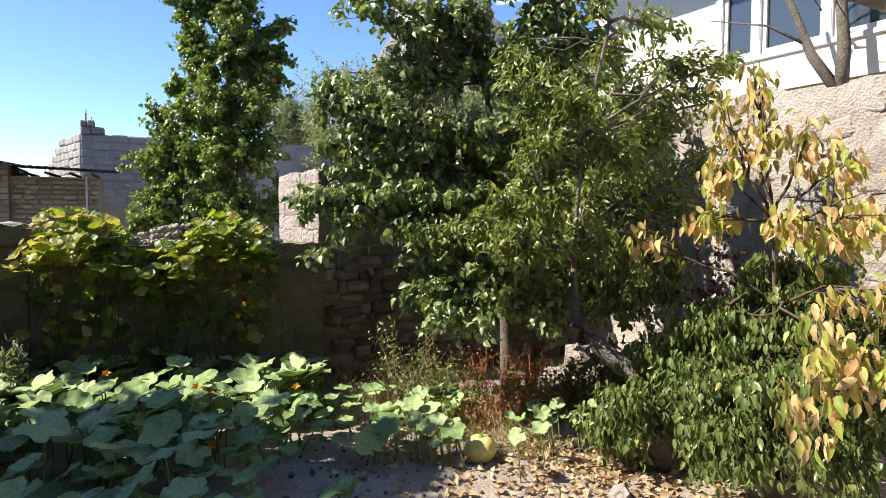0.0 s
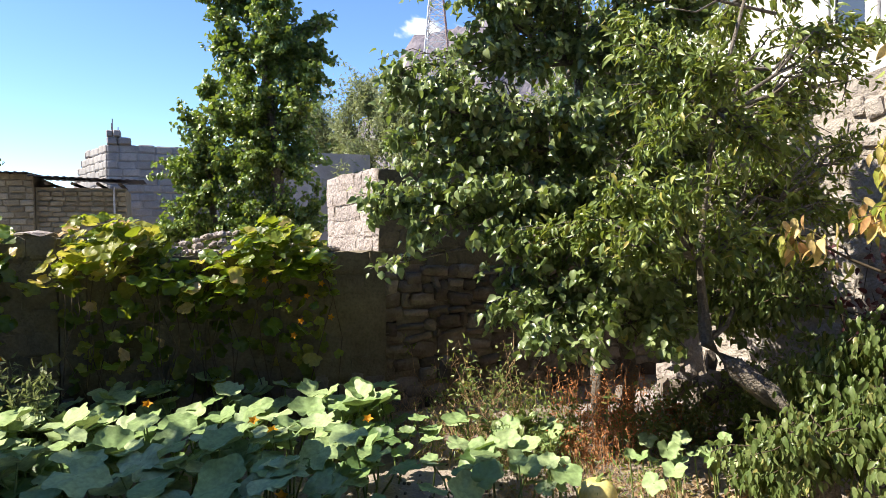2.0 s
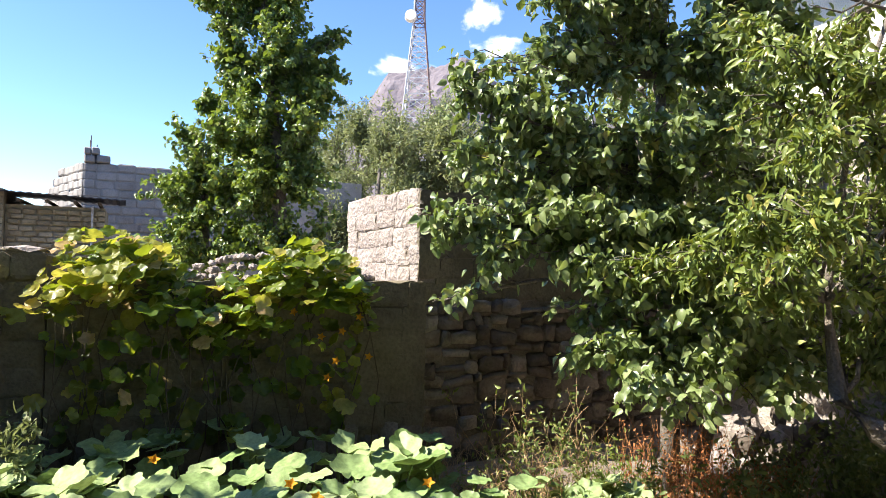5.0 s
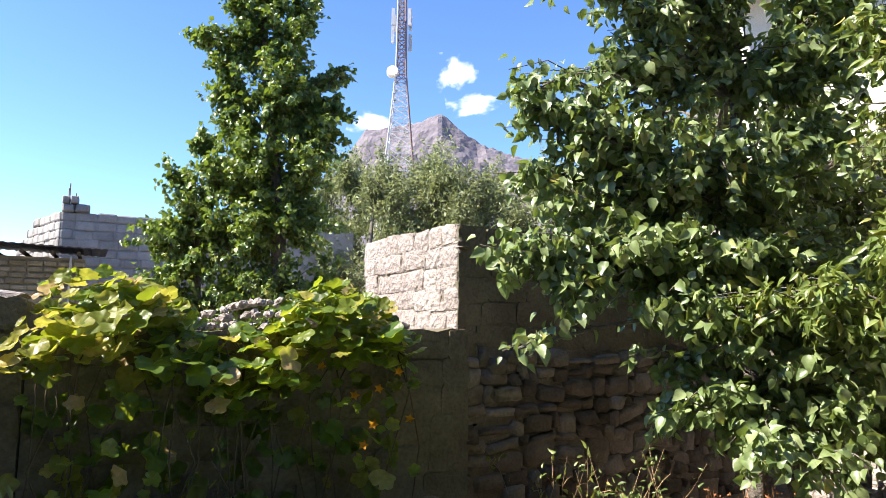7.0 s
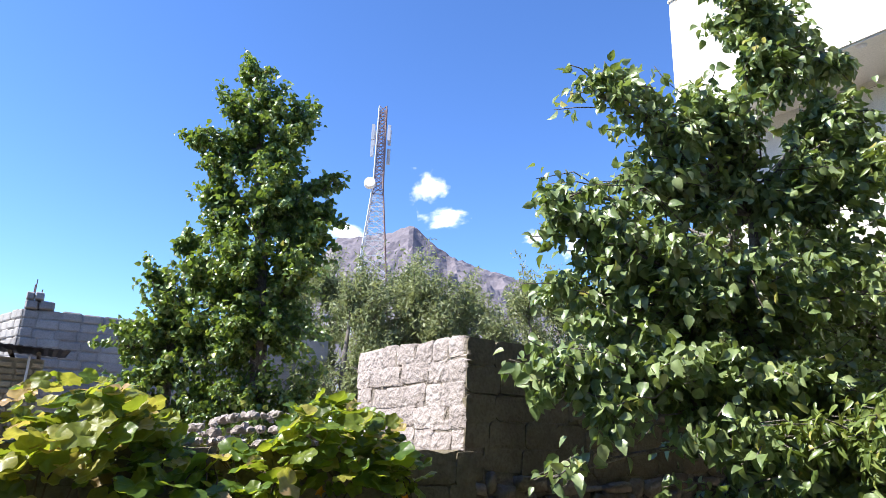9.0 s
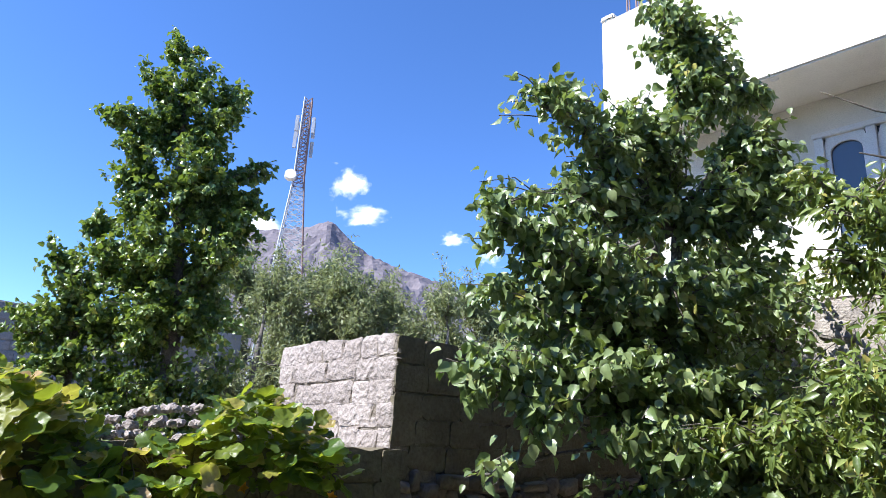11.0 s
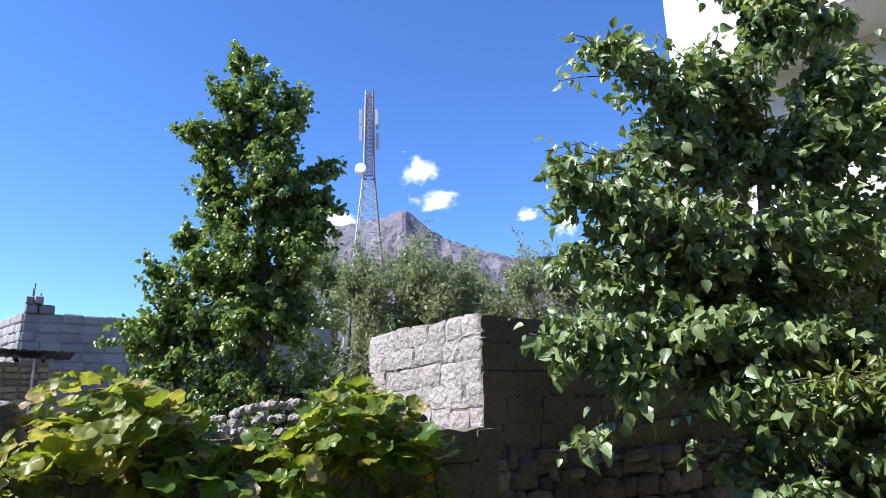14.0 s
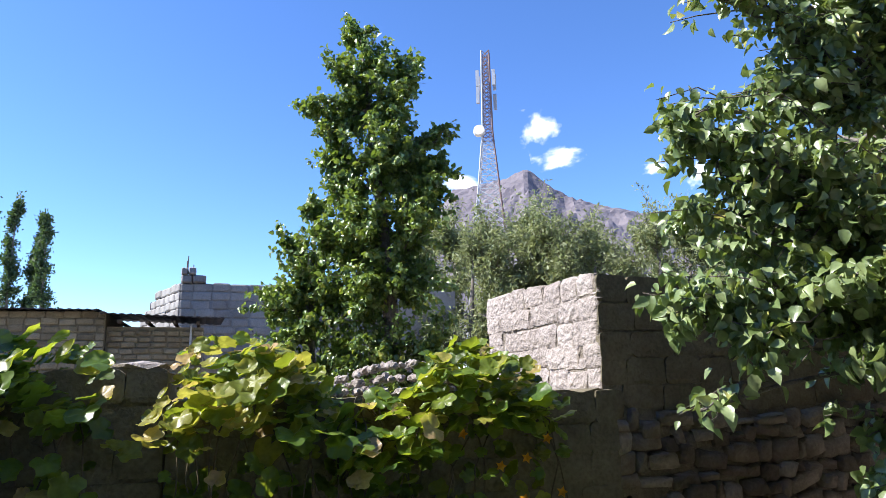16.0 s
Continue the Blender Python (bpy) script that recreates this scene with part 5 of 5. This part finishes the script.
I4 = Matrix.Identity(4)
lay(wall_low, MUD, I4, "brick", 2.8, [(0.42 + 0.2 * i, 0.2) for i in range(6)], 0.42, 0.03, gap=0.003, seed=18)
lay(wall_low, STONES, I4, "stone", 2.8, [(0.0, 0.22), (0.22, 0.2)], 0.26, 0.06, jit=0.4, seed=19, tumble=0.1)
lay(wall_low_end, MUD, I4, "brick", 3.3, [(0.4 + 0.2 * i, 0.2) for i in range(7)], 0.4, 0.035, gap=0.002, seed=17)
rows_up = [(1.42 + 0.17 * i, 0.17) for i in range(6)]
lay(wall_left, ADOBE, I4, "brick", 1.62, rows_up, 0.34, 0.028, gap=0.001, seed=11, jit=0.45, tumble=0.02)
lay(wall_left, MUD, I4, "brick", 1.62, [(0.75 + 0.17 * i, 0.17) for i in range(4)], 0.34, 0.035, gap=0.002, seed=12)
lay(wall_left, STONES, I4, "stone", 1.62, [(0.0, 0.2), (0.2, 0.17), (0.37, 0.2), (0.57, 0.18)], 0.26, 0.07, jit=0.35, seed=13, tumble=0.08)
# upper front courses use the plaster with shade in its colour
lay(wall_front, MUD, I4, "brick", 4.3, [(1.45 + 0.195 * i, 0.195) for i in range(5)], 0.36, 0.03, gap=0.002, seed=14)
z, st = 0.0, []
for h in (0.15, 0.1, 0.16, 0.12, 0.17, 0.1, 0.13, 0.12, 0.15, 0.11, 0.12):
    st.append((z, h))
    z += h
lay(wall_front, STONES, I4, "stone", 4.3, st, 0.2, 0.11, gap=0.0, jit=0.7, seed=15, tumble=0.13)
z, st2 = 0.05, []
while z < 2.9:
    h = float(rng.uniform(0.12, 0.24))
    st2.append((z, h))
    z += h
lay(terrace_wall, RUBBLE, I4, "stone", 9.3, st2, 0.26, 0.035, gap=0.015, jit=0.6, seed=16, skip=0.3, tumble=0.1)
B_OUT_R, B_OUT_L = out_of(B_RIGHT, (1, -1, 0)), out_of(B_LEFT, (-1, -1, 0))
FR, FL = face_frame(Vector((0, 0, 0)), B_RIGHT, B_OUT_R), face_frame(Vector((0, 0, 0)), B_LEFT, B_OUT_L)
for i in range(10):
    lay(block_house, BLOCKS, FR, "block", 4.6, [(2.0 + 0.205 * i, 0.205)], 0.42, 0.07, gap=0.008, jit=0.03, seed=30 + i)
    lay(block_house, BLOCKS, FL, "block", 3.4 - 0.45 * max(0, i - 6), [(2.0 + 0.205 * i, 0.205)], 0.42, 0.07, gap=0.008, jit=0.03, seed=50 + i)
lay(block_house, BLOCKS, FR, "block", 0.62, [(4.04, 0.2)], 0.31, 0.3, jit=0.03, seed=71)
lay(block_house, BLOCKS, FR, "block", 0.34, [(4.24, 0.2)], 0.34, 0.3, jit=0.03, seed=72)
lay(shed, BRICKS, SHED_M, "brick", 1.6, [(1.4 + 0.105 * i, 0.105) for i in range(12)], 0.24, 0.05, gap=0.018, jit=0.1, seed=81)
lay(shed, BRICKS, SHED_M @ Matrix.Translation((0, 0.13, 0)), "brick", 4.6, [(1.6 + 0.125 * i, 0.125) for i in range(11)], 0.26, 0.04, gap=0.016, jit=0.1, start=1.63, seed=82)


def rock_pile():
    """Loose stones along the top of the low wall."""
    r = np.random.default_rng(91)
    for k in range(290):
        a = r.uniform(0.45, 2.3)
        s = r.uniform(0.025, 0.055)
        hump = 0.17 * math.exp(-((a - 1.4) / 0.5) ** 2) * (k % 3) / 2
        m = Matrix.Translation((a, r.uniform(-0.42, -0.02), 1.62 + s * 0.4 + hump)) @ Euler((r.normal(0, 0.35), r.normal(0, 0.35), r.uniform(0, 6.28))).to_matrix().to_4x4() @ Matrix.Diagonal((s * 1.6, s * 1.2, s, 1))
        put("stone", ROUND_PALE[k % 6], wall_low, m)


def round_stones(count, material, seed):
    out = []
    for k in range(count):
        bm = bmesh.new()
        bmesh.ops.create_icosphere(bm, subdivisions=1, radius=0.62)
        r = np.random.default_rng(seed + k)
        for v in bm.verts:
            v.co *= 1 + r.normal(0, 0.13)
        me = bpy.data.meshes.new("stone")
        bm.to_mesh(me)
        bm.free()
        me.materials.append(material)
        out.append(me)
    return out


ROUND = round_stones(6, M_STONE, 300)
ROUND_PALE = round_stones(6, M_ADOBE, 500)
rock_pile()

tagged(put("coping_stone", ROUND_PALE[2], None, face_frame(END_START + LOW_DIR * 0.16 - LOW_OUT * 0.12, LOW_DIR, LOW_OUT) @ Matrix.Translation((0, 0, 1.815)) @ Matrix.Diagonal((0.34, 0.3, 0.06, 1))), "flat pale stone lying on the wall top", "stone")


# ---- weeds, litter and small things ----
def weed(name, label, x, y, count, height, spread, stalk, leaf=None, leaf_size=0.05, leaves=0, width=0.35, lean=0.2, category="weed", thick=0.004, seed=0, hang=0.0, cling=0.04):
    """A clump of thin stalks with side twigs, and small leaves where it still has them."""
    r = np.random.default_rng(seed)
    g = ground_z(x, y)
    thing = new(name)
    thing.location = (x, y, g)
    s, P, A = Soup(), [], []
    for _ in range(count):
        a, d = r.uniform(0, 6.28), spread * r.random() ** 0.6
        foot = Vector((math.cos(a) * d, math.sin(a) * d * 0.7, -0.02))
        h = height * r.uniform(0.45, 1.0)
        tip = foot + Vector((r.normal(0, lean) * h, r.normal(0, lean) * h, h))
        pts = bent(foot, tip, -0.02, 4, 0.05)
        s.rod(pts, [thick * (1 - 0.7 * i / 4) for i in range(5)], 4)
        for _ in range(3):
            k = int(r.integers(1, 4))
            q = pts[k] + Vector((r.normal(0, 0.2), r.normal(0, 0.2), r.uniform(0.05, 0.3))) * h * 0.5
            s.rod([pts[k], (pts[k] + q) / 2 + Vector((0, 0, 0.01)), q], [thick * 0.6, thick * 0.5, thick * 0.2], 3)
            pts.append(q)
        if leaf:
            for _ in range(leaves):
                k = int(r.integers(1, len(pts)))
                p0, p1 = pts[k - 1], pts[k]
                P.append(tuple(p0.lerp(p1, r.random()) + Vector(r.normal(0, cling, 3))))
                A.append(tuple(r.normal(0, 0.7, 3) + np.array([0, 0, 0.2 - hang])))
    tagged(put("stalkwork", s.mesh("stalkwork", stalk), thing), kind="stuff")
    if leaf and P:
        tagged(put("leaves", leaf_cloud("leaves", leaf, np.array(P), np.array(A), leaf_size * r.uniform(0.6, 1.3, len(P)), width), thing), kind="stuff")
    return tagged(thing, label, category)


weed("twiggy_weed", "half-dry twiggy weed growing against the stone wall", 1.15, 7.35, 26, 0.95, 0.3, M_DRY, M_SHRUB, 0.045, 22, 0.4, 0.35, seed=1)
weed("twiggy_weed", "leggy weed with a few small green leaves", 0.75, 7.6, 12, 0.9, 0.2, M_DRY, M_PEACH, 0.06, 14, 0.4, 0.3, seed=2)
weed("leafy_weed", "low green weed among dry stalks", 1.5, 7.1, 34, 0.55, 0.35, M_GREENSTEM, M_PEACH, 0.045, 26, 0.35, 0.3, seed=3)
for k, (x, y, n, h) in enumerate(((1.85, 7.4, 45, 0.7), (2.35, 7.5, 45, 0.65), (2.05, 6.85, 40, 0.5), (1.75, 6.7, 30, 0.4), (2.6, 7.2, 30, 0.5))):
    weed("dry_dock", "rust-brown dried dock stalks round the tree foot", x, y, n, h, 0.3, M_RUST, M_RUSTLEAF, 0.022, 13, 0.6, 0.12, seed=10 + k, cling=0.015)
for k, (x, y, n, h) in enumerate(((2.9, 7.35, 34, 0.6), (3.4, 7.3, 40, 0.8), (3.9, 7.9, 36, 0.9), (1.35, 6.75, 30, 0.4), (2.35, 7.0, 24, 0.45))):
    weed("leafy_weed", "leafy green weed under the tree", x, y, n, h, 0.35, M_GREENSTEM, M_SHRUB, 0.06, 24, 0.45, 0.3, seed=30 + k)
weed("mullein", "tall grey-green weed spike by the vine wall", -2.42, 6.35, 8, 1.0, 0.12, M_GREENSTEM, M_WILLOW, 0.07, 110, 0.3, 0.12, seed=21)
weed("mullein", "grey-green weed spike standing in shade", -2.3, 6.5, 6, 0.7, 0.1, M_GREENSTEM, M_WILLOW, 0.05, 50, 0.3, 0.12, seed=22)
for k, (x, y, n, h, sp) in enumerate(((0.9, 6.9, 160, 0.3, 0.5), (1.5, 6.4, 170, 0.25, 0.5), (0.4, 7.4, 90, 0.35, 0.4), (2.1, 6.2, 120, 0.22, 0.4), (1.0, 7.5, 100, 0.5, 0.5), (0.2, 7.75, 50, 0.45, 0.3), (1.2, 5.9, 80, 0.2, 0.4))):
    weed("dry_grass", "tuft of bleached dry grass on bare soil", x, y, n, h, sp, M_DRY, M_PEACH if k < 5 else None, 0.05, 3, 0.2, 0.45, "grass", 0.0025, seed=40 + k)
weed("purple_bush", "dark purple-leaved bush in front of the terrace wall", 4.3, 6.9, 30, 1.75, 0.5, M_TWIG, M_PURPLE, 0.07, 60, 0.6, 0.2, "shrub", 0.008, seed=60, hang=0.6)


def litter():
    r = np.random.default_rng(77)
    n = 1500
    x = np.concatenate([r.normal(2.7, 0.6, 900), r.uniform(0.6, 4.5, 600)])
    y = np.concatenate([r.normal(5.75, 0.35, 900), r.uniform(4.8, 7.6, 600)])
    z = np.array([ground_z(a, b) + 0.012 for a, b in zip(x, y)]) + r.uniform(0, 0.02, n)
    ax = r.normal(0, 1, (n, 3)) * np.array([1, 1, 0.25])
    me = leaf_cloud("fallen_leaves", M_FALLEN, np.stack([x, y, z], 1), ax, r.uniform(0.04, 0.085, n), 0.6)
    tagged(put("fallen_leaves", me), "dry brown fallen leaves on the soil", "fallen leaves", kind="stuff")
    s = Soup()
    for _ in range(420):
        a, b = r.uniform(0.3, 4.2), r.uniform(4.6, 7.6)
        me2 = PEBBLE[int(r.integers(len(PEBBLE)))]
        k = r.uniform(0.008, 0.03) * (1.8 if r.random() < 0.08 else 1)
        s.add([Vector(v) * k + Vector((a, b, ground_z(a, b) + k * 0.2)) for v in me2[0]], me2[1])
    tagged(put("pebbles", s.mesh("pebbles", M_STONE)), "small stones scattered on the soil", "stones", kind="stuff")


PEBBLE = [([tuple(v.co) for v in me.vertices], [tuple(p.vertices) for p in me.polygons]) for me in ROUND]
litter()
for x, y, s in ((2.75, 5.35, 0.13), (2.2, 7.95, 0.16), (2.45, 8.0, 0.2), (2.7, 7.9, 0.18), (2.3, 8.1, 0.14), (2.9, 8.15, 0.2), (2.6, 8.3, 0.22), (3.1, 7.9, 0.15), (2.75, 7.6, 0.2), (3.25, 8.2, 0.26), (3.5, 7.9, 0.22), (3.4, 8.6, 0.3), (3.75, 8.2, 0.27),
                (2.95, 8.5, 0.24), (3.9, 7.7, 0.2), (2.5, 7.65, 0.13), (3.1, 8.7, 0.3), (3.6, 8.7, 0.34), (1.95, 7.95, 0.13), (3.3, 7.55, 0.14)):
    ob = put("field_stone", ROUND_PALE[int(rng.integers(6))], None, Matrix.Translation((x, y, ground_z(x, y) + s * 0.35)) @ Euler((0.2, 0.1, rng.uniform(0, 6))).to_matrix().to_4x4() @ Matrix.Diagonal((s * 1.3, s, s * 0.8, 1)))
    tagged(ob, "pale rough field stone lying on the soil", "stone", "loose stones under the tree")


for k in range(46):
    x, y = float(rng.normal(3.35, 0.42)), float(rng.normal(8.35, 0.28))
    s = float(rng.uniform(0.09, 0.24))
    z = ground_z(x, y) + 0.55 * math.exp(-((x - 3.4) / 0.5) ** 2 - ((y - 8.5) / 0.35) ** 2) * float(rng.uniform(0.3, 1.0)) + s * 0.3
    ob = put("rubble_stone", (ROUND if k % 3 else ROUND_PALE)[k % 6], None, Matrix.Translation((x, y, z)) @ Euler(tuple(rng.uniform(0, 6, 3))).to_matrix().to_4x4() @ Matrix.Diagonal((s * 1.3, s, s * 0.8, 1)))
    tagged(ob, "rough brown stone in a heap below the terrace", "stone", "rubble heap below the terrace")


def young_squash(x, y, n, seed):
    r = np.random.default_rng(seed)
    thing = new("squash_plant")
    thing.location = (x, y, 0)
    for _ in range(n):
        a, b = x + r.normal(0, 0.2), y + r.normal(0, 0.16)
        h = r.uniform(0.15, 0.36)
        place_leaf(thing, PUMP[int(r.integers(5))], (a, b, ground_z(a, b) + h), r.uniform(0.05, 0.095), (r.normal(-0.2, 0.4), r.normal(-0.4, 0.4), 1), r.uniform(0, 6.28))
        s = Soup()
        s.rod([Vector((a - x + 0.03, b - y, 0.0)), Vector((a - x, b - y, ground_z(a, b) + h))], [0.006, 0.005], 5)
        put("stalk", s.mesh("stalk", M_GREENSTEM), thing)
    tagged(thing, "young squash plant with bright sunlit leaves", "squash plant")


young_squash(2.45, 6.15, 14, 3)
young_squash(1.6, 5.85, 8, 4)
young_squash(2.85, 6.3, 8, 5)
for k, (x, y, z) in enumerate(((2.2, 5.75, 1.72), (2.28, 5.85, 2.0), (2.05, 5.8, 1.6))):
    bm = bmesh.new()
    bmesh.ops.create_icosphere(bm, subdivisions=2, radius=0.024)
    for v in bm.verts:
        v.co.z *= 1.12 if v.co.z < 0 else 0.95
    ob = part("fruit", bm, M_FRUIT, bpy.data.objects["peach_tree"], "small unripe green fruit", True)
    ob.location = Vector((x, y, z)) - bpy.data.objects["peach_tree"].location

for pts, r0 in (([(2.95, 6.1, 3.2), (2.5, 6.05, 3.3), (2.15, 6.0, 3.28)], 0.012), ([(2.6, 6.05, 3.3), (2.4, 5.95, 3.18), (2.2, 5.9, 3.2)], 0.008), ([(2.75, 6.0, 3.4), (2.6, 6.0, 3.7), (2.5, 6.0, 3.85)], 0.018), ([(2.7, 6.0, 3.55), (2.4, 6.1, 3.62), (2.1, 6.15, 3.72)], 0.008)):
    s = Soup()
    s.rod([Vector(p) - bpy.data.objects["peach_tree"].location for p in pts], [r0, r0 * 0.7, r0 * 0.35], 6)
    put("bare_twig", s.mesh("bare_twig", M_BARK, True), bpy.data.objects["peach_tree"], None, "leafless grey twig")
